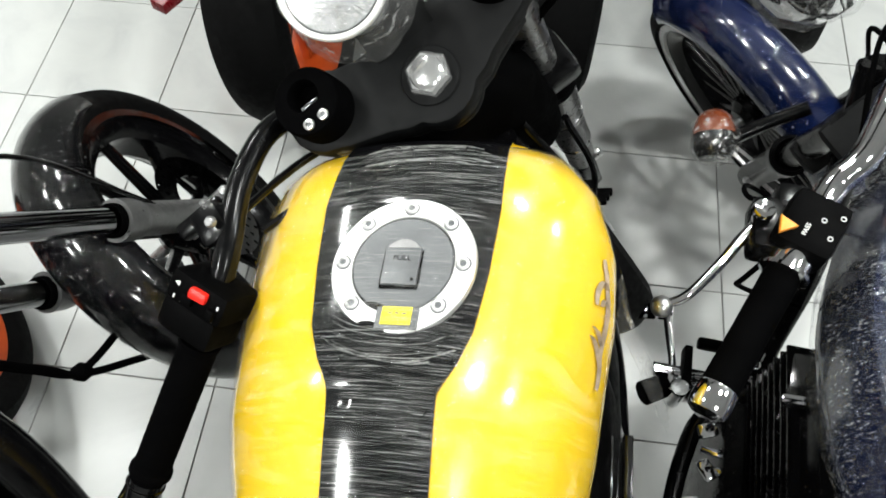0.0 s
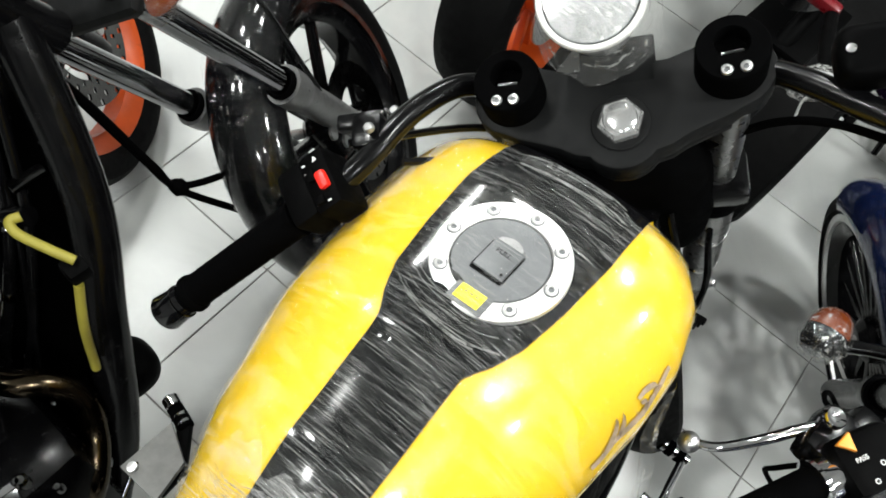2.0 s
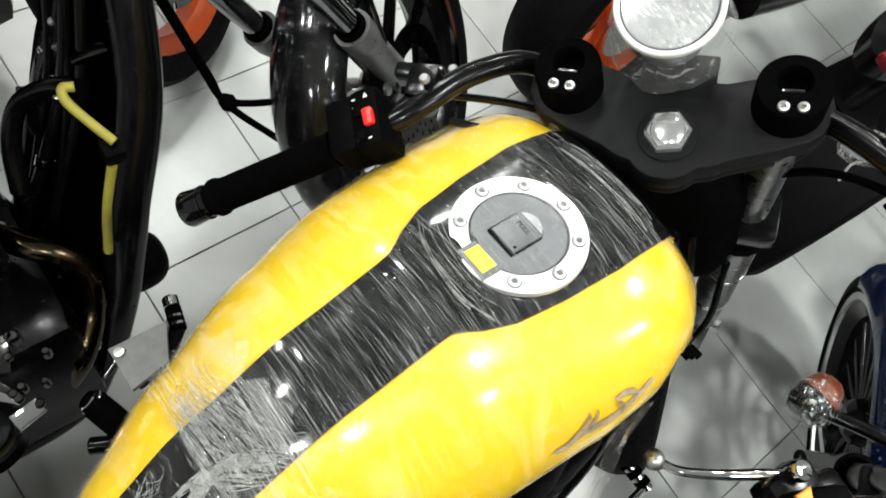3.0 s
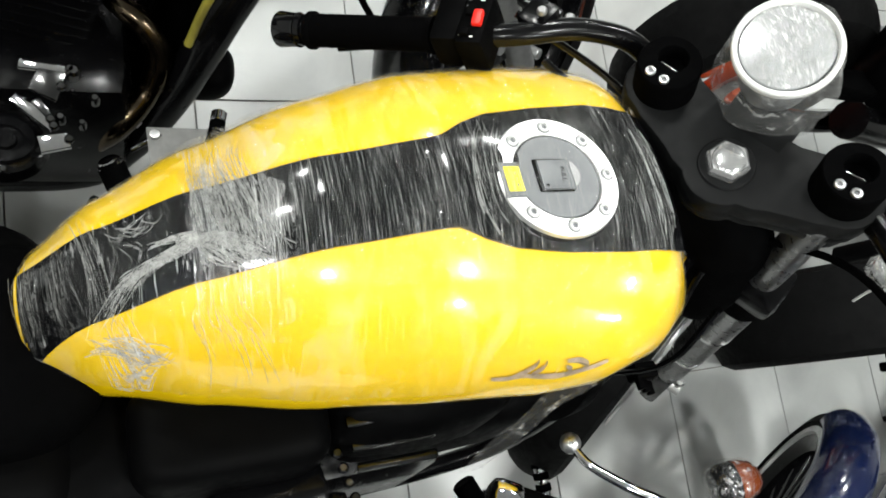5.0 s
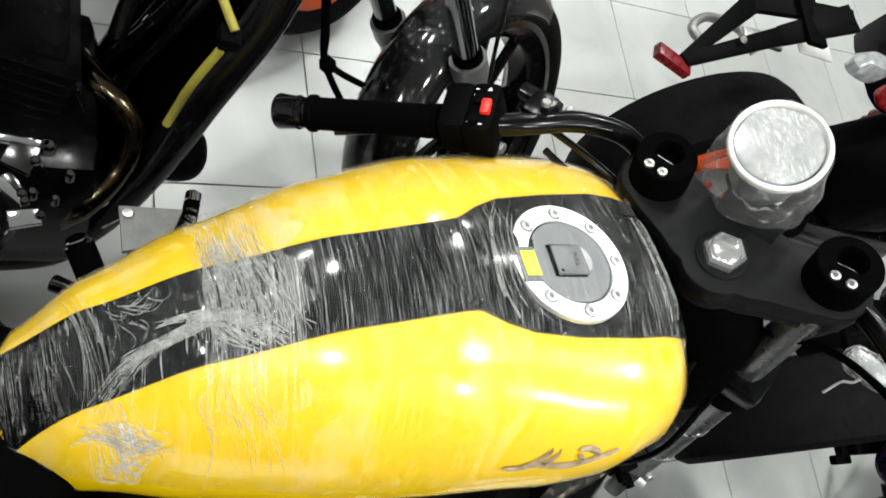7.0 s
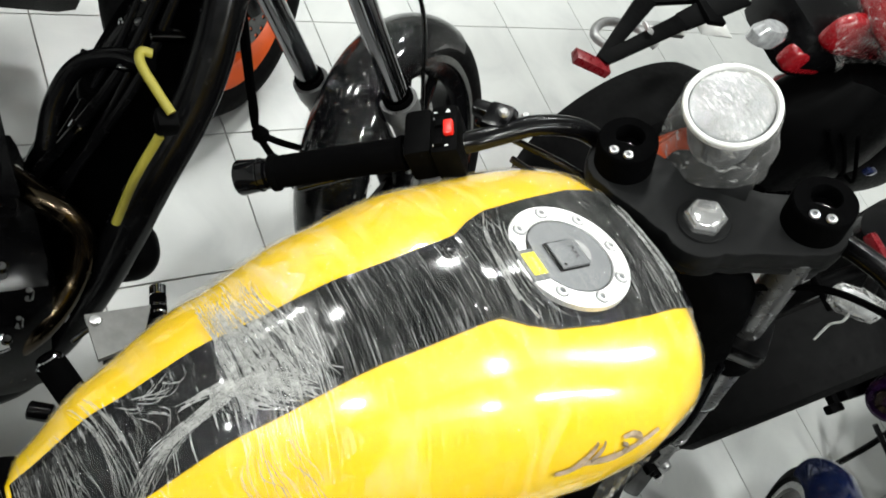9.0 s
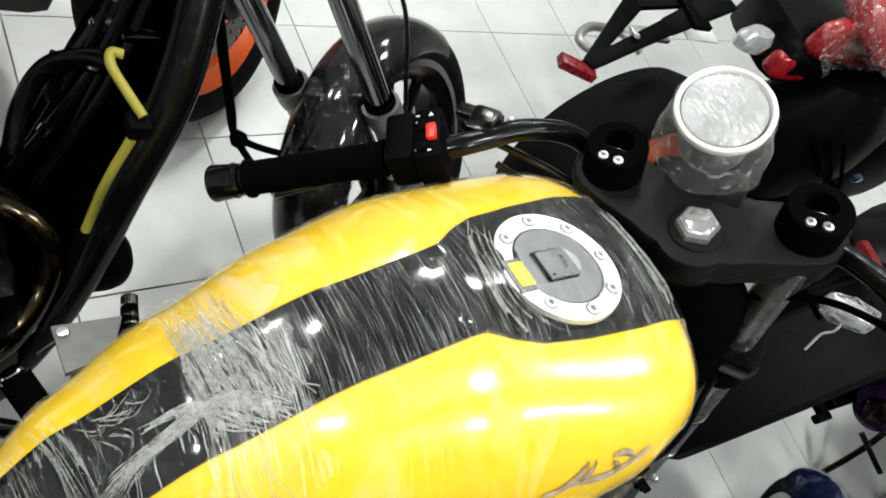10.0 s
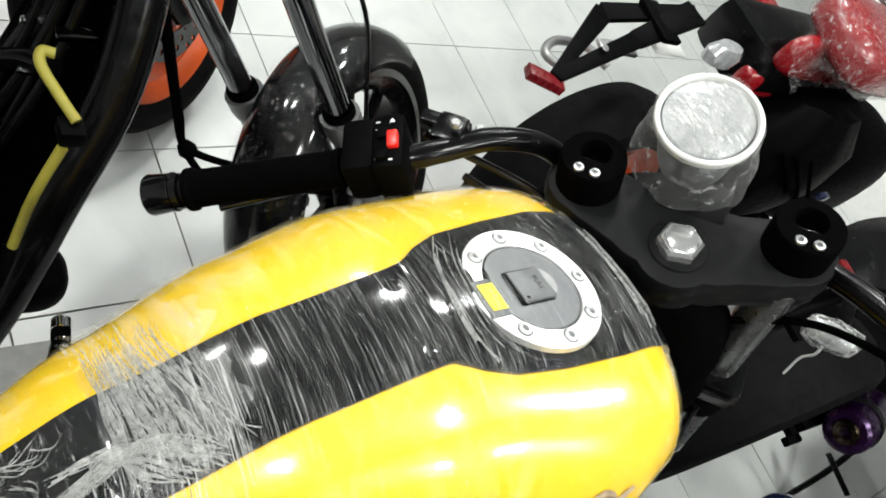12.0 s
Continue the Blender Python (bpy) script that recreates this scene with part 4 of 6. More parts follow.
def film_sheet(panel):
    bm = bmesh.new()
    rows = []
    ny, na = 150, 120
    for i in range(ny + 1):
        y = -0.442 + 0.592 * i / ny
        row = []
        for k in range(na + 1):
            a = 3 + 174 * k / na
            p = tank_point(y, a)
            c = tank_point(y, a) - Vector((TX, y, table(y, WAIST)))
            nrm = Vector((c.x, 0, c.z)).normalized()
            ridge = noise.noise(Vector((p.x * 75, y * 75, p.z * 75))) * 0.0006 + noise.noise(Vector((y * 90, a * 0.03, 1.3))) * 0.0006 + noise.noise(Vector((y * 300, a * 0.02, 4.0))) * 0.0003
            bunch = math.exp(-((y + 0.275 + 0.03 * math.cos(radians(a))) / 0.022) ** 2) * 0.0022 * (0.6 + noise.noise(Vector((y * 400, a * 0.05, 9))))
            lid = 0.0060 * max(0.0, min(1.0, (0.088 - math.hypot(p.x, y)) / 0.022)) if s_up(a) else 0.0
            hug = 1.0 if 24 < a < 156 else 0.55
            row.append(bm.verts.new(p + nrm * ((0.0046 if lid or 55 < a < 125 else 0.0022) * hug + ridge * (1.0 if 40 < a < 140 else 0.45) + bunch * hug) + Vector((0, 0, lid))))
        rows.append(row)
    for p, q in zip(rows, rows[1:]):
        for k in range(na):
            y = p[k].co.y
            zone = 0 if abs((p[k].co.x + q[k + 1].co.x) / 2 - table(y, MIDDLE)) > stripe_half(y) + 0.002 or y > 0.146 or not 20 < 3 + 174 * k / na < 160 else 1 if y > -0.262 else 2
            if zone == panel:
                bm.faces.new((p[k], p[k + 1], q[k + 1], q[k]))
    bmesh.ops.delete(bm, geom=[v for v in bm.verts if not v.link_faces], context="VERTS")
    return bm


# One film, three materials: white lines stronger over black, whitish glare painted over yellow.
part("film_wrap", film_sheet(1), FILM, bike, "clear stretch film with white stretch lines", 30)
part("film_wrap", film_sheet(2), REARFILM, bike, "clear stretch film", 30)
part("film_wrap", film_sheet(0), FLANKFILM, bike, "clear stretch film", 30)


def strands(n, path, spread, w, seed, end=0.0):
    """A bunch of thin raised creases of film that follow a path (x, y) over the tank."""
    rn = random.Random(seed)
    bm = bmesh.new()
    for j in range(n):
        o = rn.uniform(-1, 1) * spread
        a, c = rn.uniform(0, 0.3), rn.uniform(0.65, 1.0)
        pts = smooth_path([Vector((x + rn.uniform(-1, 1) * spread * 0.35, y + o + rn.uniform(-1, 1) * spread * 0.28 + end * k * o, 0)) for k, (x, y) in enumerate(path)], 10)
        pts = pts[int(a * len(pts)):max(int(a * len(pts)) + 4, int(c * len(pts)))]
        ww = rn.uniform(0.35, 1.0) * w * 0.50
        rows = []
        for i, p in enumerate(pts):
            q = (pts[min(i + 1, len(pts) - 1)] - pts[max(i - 1, 0)]).normalized()
            sd = Vector((-q.y, q.x, 0)) * ww * (0.3 + 0.7 * math.sin(math.pi * (i + 0.5) / len(pts))) * (1 + 0.6 * noise.noise(Vector((i * 0.3, j, seed))))
            h = 0.0060 + 0.0035 * abs(noise.noise(Vector((i * 0.25, j * 1.7, seed))))
            rows.append([bm.verts.new(tank_skin(p.x - sd.x, p.y - sd.y, 0.0052)), bm.verts.new(tank_skin(p.x, p.y, h)), bm.verts.new(tank_skin(p.x + sd.x, p.y + sd.y, 0.0052))])
        for p, q in zip(rows, rows[1:]):
            bm.faces.new((p[0], p[1], q[1], q[0])), bm.faces.new((p[1], p[2], q[2], q[1]))
    return bm


# The creases' white paints their specular highlights as well as the folded film.
for n, path, spread, w, seed, end in (
        (56, [(-0.078, -0.287), (-0.05, -0.286), (-0.02, -0.284), (0.018, -0.279), (0.034, -0.276)], 0.013, 0.0009, 1, 0.15),
        (56, [(0.038, -0.374), (0.018, -0.350), (0.012, -0.320), (0.006, -0.296), (0.016, -0.276), (0.038, -0.252)], 0.010, 0.0010, 2, 0.1),
        (26, [(0.000, -0.330), (0.004, -0.300), (0.020, -0.280), (0.036, -0.262)], 0.012, 0.0008, 3, 0.1),
        (16, [(-0.056, -0.392), (-0.01, -0.380), (0.030, -0.374), (0.05, -0.380)], 0.007, 0.0009, 4, 0.2),
        (22, [(-0.050, -0.412), (-0.01, -0.408), (0.018, -0.404), (0.042, -0.397)], 0.011, 0.0006, 5, 0.1),
        (22, [(-0.045, -0.440), (0.0, -0.438), (0.035, -0.432)], 0.010, 0.0005, 6, 0.0),
        (22, [(0.046, -0.385), (0.055, -0.362), (0.068, -0.340), (0.078, -0.325)], 0.012, 0.0010, 7, 0.0),
        (16, [(0.040, -0.285), (0.060, -0.288), (0.082, -0.276), (0.105, -0.265)], 0.016, 0.0006, 8, 0.3),
        (7, [(-0.018, -0.350), (0.0, -0.344), (0.02, -0.352)], 0.016, 0.0007, 9, 0.0),
        (12, [(-0.03, -0.335), (-0.02, -0.345), (-0.03, -0.365)], 0.018, 0.0004, 10, 0.0),
        (9, [(-0.072, -0.040), (-0.030, -0.062), (0.020, -0.066), (0.052, -0.050)], 0.010, 0.0003, 12, 0.2),
        (6, [(-0.070, 0.105), (-0.02, 0.112), (0.03, 0.112), (0.060, 0.108)], 0.012, 0.0003, 13, 0.1),
        (40, [(-0.090, -0.270), (-0.06, -0.276), (-0.02, -0.270), (0.012, -0.262), (0.036, -0.252)], 0.017, 0.0008, 14, 0.1),
        (30, [(0.040, -0.372), (0.060, -0.362), (0.072, -0.350), (0.070, -0.330)], 0.013, 0.0012, 15, 0.1)):
    part("film_crease", strands(n, path, spread, w, seed, end), FOLDFILM, bike, "white crease of bunched film, its highlights painted in")

# hazy band where the film is bunched across the tank
bm = bmesh.new()
rows = []
for k in range(61):
    a = 38 + 104 * k / 60
    y0 = -0.305 + 0.012 * noise.noise(Vector((a * 0.11, 2, 0)))
    y1 = -0.232 + 0.022 * noise.noise(Vector((a * 0.13, 7, 0)))
    row = []
    for i in range(25):
        y = y0 + (y1 - y0) * i / 24
        p = tank_point(y, a)
        c = p - Vector((TX, y, table(y, WAIST)))
        row.append(bm.verts.new(p + Vector((c.x, 0, c.z)).normalized() * (0.0062 + 0.0010 * noise.noise(Vector((a * 0.06, y * 260, 3))))))
    rows.append(row)
for p, q in zip(rows, rows[1:]):
    for k in range(24):
        bm.faces.new((p[k], p[k + 1], q[k + 1], q[k]))
part("film_band", bm, BANDFILM, bike, "hazy band of bunched film", 30)

# loose flap of film hanging off the right flank
bm = bmesh.new()
rows = []
for i in range(25):
    t = i / 24
    row = []
    for k in range(15):
        u = k / 14
        y = 0.010 + 0.042 * u * (1 - 0.35 * t) - 0.012 * t
        base = flank(y, 4 - 6 * t, 0.004)
        drop = Vector((0.042 * t ** 1.3 + 0.006 * noise.noise(Vector((u * 4, t * 4, 2))), -0.060 * t, -0.105 * t))
        row.append(bm.verts.new(base + drop))
    rows.append(row)
for p, q in zip(rows, rows[1:]):
    for k in range(14):
        bm.faces.new((p[k], p[k + 1], q[k + 1], q[k]))
part("film_flap", bm, FLAPFILM, bike, "loose flap of clear film", 30)

# ---------------------------------------------------------------- the other motorcycles (parts placed in world metres)
def parked(name, base, label, move=(0, 0, 0)):
    m = Matrix.Translation(base)
    t = thing(name, Matrix.Translation(move) @ m, label, "motorcycle")
    LIFT[name] = m.inverted()
    return t


def unit(*v):
    return Vector(v).normalized()


def fork_frame(hub, axle, up):
    x = Vector(axle).normalized()
    z = Vector(up)
    z = (z - z.dot(x) * x).normalized()
    return axes(Vector(hub), x, z.cross(x), z)


def front_end(b, hub, axle, up, R, half, rim_r, rim_mat, spokes, tube_mat, slider_mat, disc=True, lip=None, pair=False, length=0.78, back=0.03, gap=0.10, collar=0.34, disc_mat=None, disc_r=0.14):
    """Front wheel with fork legs; returns the fork's frame."""
    fm = fork_frame(hub, axle, up)
    wm = fm @ pose(0, 0, 0, 0, 90, 0)
    wheel(b, wm, R, half, rim_r, rim_mat, spokes, (disc_mat or STEEL) if disc else None, half + 0.006, disc_r, pair, lip)
    part("axle", rod(fm @ Vector((-gap - 0.02, 0, 0)), fm @ Vector((gap + 0.02, 0, 0)), 0.011), STEEL, b)
    for s in (-1, 1):
        o = Vector((gap * s, -back, 0))
        sl = part("fork_slider", lathe([(0, -0.03), (0.022, -0.03), (0.027, 0.0), (0.0275, collar - 0.05), (0.030, collar - 0.045), (0.033, collar - 0.03), (0.033, collar), (0.0215, collar)], 28, fm @ Matrix.Translation(o)), slider_mat, b, "grey fork slider")
        part("dust_seal", lathe([(0.0205, collar - 0.002), (0.0265, collar - 0.001), (0.0265, collar + 0.010), (0.0255, collar + 0.013), (0.0215, collar + 0.010), (0.0205, collar + 0.004)], 28, fm @ Matrix.Translation(o), True), RUBBER, sl)
        part("fork_tube", rod(fm @ (o + Vector((0, 0, collar - 0.02))), fm @ (o + Vector((0, 0, length))), 0.0205, seg=28), tube_mat, b, "polished fork tube")
        part("slider_bolt", lathe([(0, 0), (0.009, 0), (0.009, 0.006), (0.006, 0.009), (0, 0.009)], 16, fm @ Matrix.Translation(o + Vector((0.027 * s, 0.0, 0.10))) @ pose(0, 0, 0, 0, 90 * s, 0)), GREYALLOY, sl)
    for z, d in ((length - 0.17, 0.032), (length - 0.01, 0.03)):
        part("fork_yoke", box(2 * gap + 0.055, 0.055, d * 0.8, (0, -back - 0.010, z), 0.012, fm), SATIN, b)
    cal = part("brake_caliper", box(0.035, 0.06, 0.10, (gap * 0.55 + 0.02, -0.09, 0.07), 0.010, fm @ pose(0, 0, 0, -20, 0, 0)), BLACKPAINT, b)
    for k in range(2):
        part("caliper_pin", lathe([(0, 0), (0.012, 0), (0.012, 0.005), (0, 0.006)], 18, fm @ Matrix.Translation((gap * 0.55 + 0.0375, -0.07, 0.09 + 0.045 * k)) @ pose(0, 0, 0, 0, 90, 0)), STEEL, cal)
    return fm, wm


def film_over(parent, src, amount, seed, name="film_cover", mat=CLEARFILM):
    """A loose skin of clear film over a built part."""
    bm = bmesh.new()
    bm.from_mesh(src.data)
    bmesh.ops.subdivide_edges(bm, edges=bm.edges[:], cuts=1, use_grid_fill=True)
    bmesh.ops.recalc_face_normals(bm, faces=bm.faces)
    bm.normal_update()
    for v in bm.verts:
        n = noise.noise(v.co * 35 + Vector((seed, 0, 0)))
        v.co += v.normal * (0.004 + amount * max(0.0, n + 0.25))
    ob = link(name, bm, mat, 25)
    ob.parent = parent
    tagged(ob, "crinkled clear film")
    return ob


# White streaks paint the highlights on the blue tank's wrinkled film.
WRAPFILM = film_material("wrap_painted_highlights", (60, 330, 110), 0.55, 0.01, 0.11, 1.0, 0.55, 0.64)
def blade_bar(a, b, wa, wb, th):
    """A flat bevelled bar from a to b."""
    a, b = Vector(a), Vector(b)
    d = (b - a).normalized()
    side = d.cross(Vector((0, 0, 1))).normalized()
    L = (b - a).length
    return prism([(-wa, 0), (wa, 0), (wb, L), (-wb, L)], -th, th, 0.002, axes(a, side, d, side.cross(d)))


# ---- black motorcycle with the bare frame and yellow cable sleeves
LH = Vector((-0.561, 0.312, 0.310))
black = parked("motorcycle_black", (-0.45, -0.25, 0.0), "black motorcycle with bare frame, yellow cable sleeves and film-wrapped fender", (0.016, 0.028, 0.0))
fm, wm = front_end(black, LH, (0.60, 0.50, 0.51), (-0.246, -0.626, 0.739), 0.312, 0.062, 0.232, BLACKPAINT, 10, DARKCHROME, FORKSILVER, lip=SMOKED, collar=0.285, back=0.034, gap=0.090, disc_mat=SMOKED, disc_r=0.115)
fd = fender(black, wm, 0.309, 0.058, 118, 262, GLOSSBLACK, "gloss black front fender")
film_over(black, fd, 0.006, 2.0)


def W(*pts):
    return [Vector(p) for p in pts]


head = fm @ Vector((0, -0.06, 0.70))
part("head_pipe", rod(fm @ Vector((0, -0.075, 0.62)), fm @ Vector((0, -0.075, 0.80)), 0.028, seg=24), BLACKPAINT, black)
part("frame_spar", tube(W(head, (-0.50, -0.175, 0.655), (-0.405, -0.245, 0.52), (-0.345, -0.30, 0.37), (-0.30, -0.37, 0.23), (-0.27, -0.46, 0.16), (-0.26, -0.75, 0.15)), 0.030, 16, 8), BLACKPAINT, black, "thick gloss black frame tube")
part("frame_spar", tube(W(head, (-0.62, -0.22, 0.66), (-0.60, -0.28, 0.52), (-0.57, -0.34, 0.38), (-0.55, -0.42, 0.22), (-0.52, -0.75, 0.15)), 0.026, 14, 8), BLACKPAINT, black)
part("top_tube", tube(W(head, (-0.66, -0.35, 0.84), (-0.62, -0.70, 0.78), (-0.58, -0.95, 0.68)), 0.028, 14), BLACKPAINT, black)
# Added black sheet: darkens the space between the frame tubes, no real radiator.
bm = bmesh.new()
ga, gb = smooth_path(W(head, (-0.52, -0.185, 0.655), (-0.43, -0.255, 0.52), (-0.37, -0.31, 0.37), (-0.33, -0.38, 0.23)), 6), smooth_path(W(head + Vector((-0.06, -0.05, 0)), (-0.66, -0.24, 0.66), (-0.64, -0.29, 0.52), (-0.60, -0.35, 0.38), (-0.57, -0.43, 0.22)), 6)
va, vb = [bm.verts.new(p) for p in ga], [bm.verts.new(p) for p in gb]
for k in range(len(va) - 1):
    bm.faces.new((va[k], va[k + 1], vb[k + 1], vb[k]))
bmesh.ops.solidify(bm, geom=bm.faces[:], thickness=0.02)
part("dark_fill_sheet", crumpled(bm, 0.004, 30, 2), PLASTIC, black, "black sheet added to darken the space between the frame tubes")
# brackets, hoses and clips on the added black sheet between the frame tubes
rp = random.Random(21)
def on_panel(i, u, h):
    p = ga[i] * (1 - u) + gb[i] * u
    n = (ga[min(i + 1, len(ga) - 1)] - ga[max(i - 1, 0)]).cross(gb[i] - ga[i]).normalized()
    return p + (n if n.z > 0 else -n) * h


NP = len(ga) - 1
for u0, u1, r in ((0.25, 0.55, 0.007), (0.45, 0.75, 0.009), (0.62, 0.30, 0.005), (0.80, 0.62, 0.006)):
    part("wiring_hose", tube([on_panel(int(NP * f), u0 + (u1 - u0) * f + 0.05 * math.sin(9 * f + u0), 0.022) for f in (0.15, 0.35, 0.55, 0.75, 0.95)], r, 10, 6), BLACKPAINT, black)
for k in range(12):
    i, u = rp.randrange(4, NP), rp.uniform(0.2, 0.85)
    q = on_panel(i, u, 0.020)
    if k % 3 == 0:
        part("panel_bracket", box(rp.uniform(0.03, 0.05), rp.uniform(0.012, 0.022), 0.012, (0, 0, 0), 0.003, Matrix.Translation(q) @ pose(0, 0, 0, rp.uniform(-30, 30), rp.uniform(-20, 20), rp.uniform(0, 180))), SMOKED, black)
    else:
        part("panel_bolt", lathe([(0, 0), (0.006, 0), (0.006, 0.005), (0.004, 0.007), (0, 0.007)], 12, Matrix.Translation(q) @ pose(0, 0, 0, rp.uniform(-30, 30), rp.uniform(-30, 30), 0)), CHROME if k % 3 == 1 else STEEL, black)
part("hose_clip", lathe([(0.012, -0.006), (0.0145, -0.006), (0.0145, 0.006), (0.012, 0.006)], 20, along(on_panel(int(NP * 0.6), 0.6, 0.02), (0.3, -0.4, -0.8)), True), CHROME, black)
for pts in (W((-0.486, -0.255, 0.705), (-0.488, -0.268, 0.705), (-0.472, -0.270, 0.70), (-0.440, -0.255, 0.69), (-0.413, -0.240, 0.68)), W((-0.400, -0.252, 0.65), (-0.382, -0.275, 0.58), (-0.362, -0.292, 0.50))):
    part("cable_sleeve", tube(pts, 0.0062, 12, 8), HOSE, black, "dull yellow cable sleeve")
part("sleeve_clip", box(0.03, 0.028, 0.025, (-0.412, -0.244, 0.664), 0.006), PLASTIC, black)
part("side_cover", pillow(0.09, 0.105, 0.09, (-0.388, -0.262, 0.365), 2.6), PLASTIC, black, "rounded black plastic cover")
for pts, r in ((W((-0.46, -0.41, 0.47), (-0.420, -0.378, 0.480), (-0.394, -0.344, 0.470), (-0.367, -0.328, 0.440), (-0.327, -0.343, 0.400), (-0.276, -0.390, 0.360), (-0.27, -0.47, 0.22)), 0.019), (W((-0.53, -0.60, 0.56), (-0.44, -0.52, 0.50), (-0.38, -0.45, 0.42), (-0.34, -0.42, 0.32), (-0.32, -0.50, 0.20)), 0.019)):
    part("exhaust_header", tube(pts, r, 18, 8), BRONZE, black, "heat-tinted bronze exhaust header")
part("heat_clip", lathe([(0.0195, -0.004), (0.0215, -0.004), (0.0215, 0.004), (0.0195, 0.004)], 24, along(Vector((-0.296, -0.369, 0.375)), (0.5, -0.5, -0.5)), True), STEEL, black)
em = axes(Vector((-0.42, -0.60, 0.34)), unit(0.96, 0.05, 0.25), unit(-0.05, 1, 0), unit(-0.25, 0, 0.97))
eng = part("engine_block", join(box(0.34, 0.46, 0.26, (0, 0, -0.04), 0.05, em), box(0.22, 0.20, 0.18, (-0.04, 0.03, 0.14), 0.03, em @ pose(0, 0, 0, -15, 0, 0))), BLACKPAINT, black, "black engine with chrome covers")
for k in range(8):
    part("cylinder_fin", box(0.25, 0.22, 0.005, (-0.04, 0.03, 0.09 + 0.018 * k), 0.002, em @ pose(0, 0, 0, -15, 0, 0)), BLACKPAINT, eng)
cm = em @ Matrix.Translation((0.165, -0.03, -0.02)) @ pose(0, 0, 0, 0, 90, 0)
cov = part("clutch_cover", lathe([(0, 0.030), (0.03, 0.030), (0.034, 0.026), (0.05, 0.026), (0.054, 0.032), (0.066, 0.032), (0.070, 0.026), (0.092, 0.016), (0.098, 0.0)], 48, cm), BLACKPAINT, eng, "round black clutch cover")
part("cover_ring", lathe([(0.058, 0.0325), (0.064, 0.0325), (0.064, 0.034), (0.058, 0.034)], 48, cm, True), CHROME, cov)
for k in range(7):
    a = radians(20 + 51 * k)
    part("cover_bolt", lathe([(0, 0), (0.006, 0), (0.006, 0.004), (0, 0.005)], 12, cm @ Matrix.Translation((0.088 * math.cos(a), 0.088 * math.sin(a), 0.018))), CHROME, cov)
# polished frame, plug and bolts on the engine's upper face
for pa, pb, w1, w2, mt in (((-0.289, -0.499, 0.540), (-0.286, -0.440, 0.540), 0.006, 0.005, CHROME), ((-0.271, -0.482, 0.540), (-0.261, -0.449, 0.540), 0.016, 0.020, SMOKED), ((-0.244, -0.503, 0.540), (-0.207, -0.456, 0.540), 0.006, 0.007, CHROME), ((-0.241, -0.479, 0.540), (-0.216, -0.460, 0.540), 0.007, 0.005, SMOKED), ((-0.182, -0.472, 0.540), (-0.191, -0.438, 0.540), 0.011, 0.010, CHROME)):
    bar = part("engine_bracket", blade_bar(pa, pb, w1, w2, 0.005), mt, eng, "polished engine bracket")
    part("bracket_bolt", lathe([(0, 0), (0.006, 0), (0.006, 0.004), (0.004, 0.006), (0, 0.006)], 12, Matrix.Translation(Vector(pb) + Vector((0, 0, 0.004)))), SMOKED, bar)
for q, rr in (((-0.284, -0.436, 0.540), 0.009), ((-0.220, -0.449, 0.540), 0.006), ((-0.249, -0.410, 0.540), 0.006), ((-0.214, -0.424, 0.540), 0.005)):
    part("engine_bolt", lathe([(0, 0.010), (rr * 0.6, 0.010), (rr, 0.006), (rr, -0.010), (0, -0.010)], 12, Matrix.Translation(q)), SMOKED, eng)
fc = Matrix.Translation((-0.200, -0.514, 0.500)) @ pose(0, 0, 0, 0, -14, 0)
face = part("round_cover", lathe([(0, 0.004), (0.012, 0.004), (0.014, 0.0), (0.020, 0.0), (0.022, 0.005), (0.034, 0.005), (0.037, 0.0), (0.046, -0.004), (0.050, -0.02), (0, -0.02)], 48, fc), BLACKPAINT, eng, "round black engine cover with raised rings")
for k in range(5):
    part("cover_bolt", lathe([(0, 0.003), (0.004, 0.003), (0.0045, 0.0), (0, 0.0)], 10, fc @ Matrix.Translation((0.042 * math.cos(1.3 * k), 0.042 * math.sin(1.3 * k), -0.002))), SMOKED, face)
hoop = part("crash_hoop", tube(W((-0.53, -0.24, 0.63), (-0.568, -0.272, 0.60), (-0.590, -0.315, 0.55), (-0.565, -0.345, 0.50), (-0.52, -0.36, 0.45)), 0.014, 14, 8), BLACKPAINT, black)
part("cap_knob", lathe([(0, 0.02), (0.022, 0.018), (0.026, 0.01), (0.026, -0.02), (0, -0.02)], 24, Matrix.Translation((-0.575, -0.294, 0.52)) @ Matrix.Scale(0.8, 4)), PLASTIC, black)
for k, pts in enumerate((W((-0.66, -0.16, 0.86), (-0.645, -0.10, 0.66), (-0.60, -0.05, 0.50), (-0.565, -0.02, 0.42), (-0.50, 0.06, 0.34), (-0.45, 0.12, 0.26)), W((-0.64, -0.16, 0.84), (-0.63, -0.09, 0.64), (-0.59, -0.04, 0.48), (-0.565, -0.015, 0.425), (-0.545, 0.10, 0.40), (-0.55, 0.20, 0.40)))):
    part("brake_hose", tube(pts, 0.0062, 10, 8), RUBBER, black, "black rubber brake hose")
part("hose_tie", lathe([(0, 0.016), (0.010, 0.014), (0.016, 0.0), (0.010, -0.014), (0, -0.016)], 14, along(Vector((-0.566, -0.018, 0.423)), (0.6, 0.6, -0.5))), RUBBER, black)
part("speed_cable", tube(W(fm @ Vector((0.06, 0.05, 0.62)), fm @ Vector((0.13, 0.05, 0.45)), fm @ Vector((0.12, 0.0, 0.28)), fm @ Vector((0.10, -0.06, 0.12))), 0.0038, 10, 8), SMOKED, black, "thin grey cable")
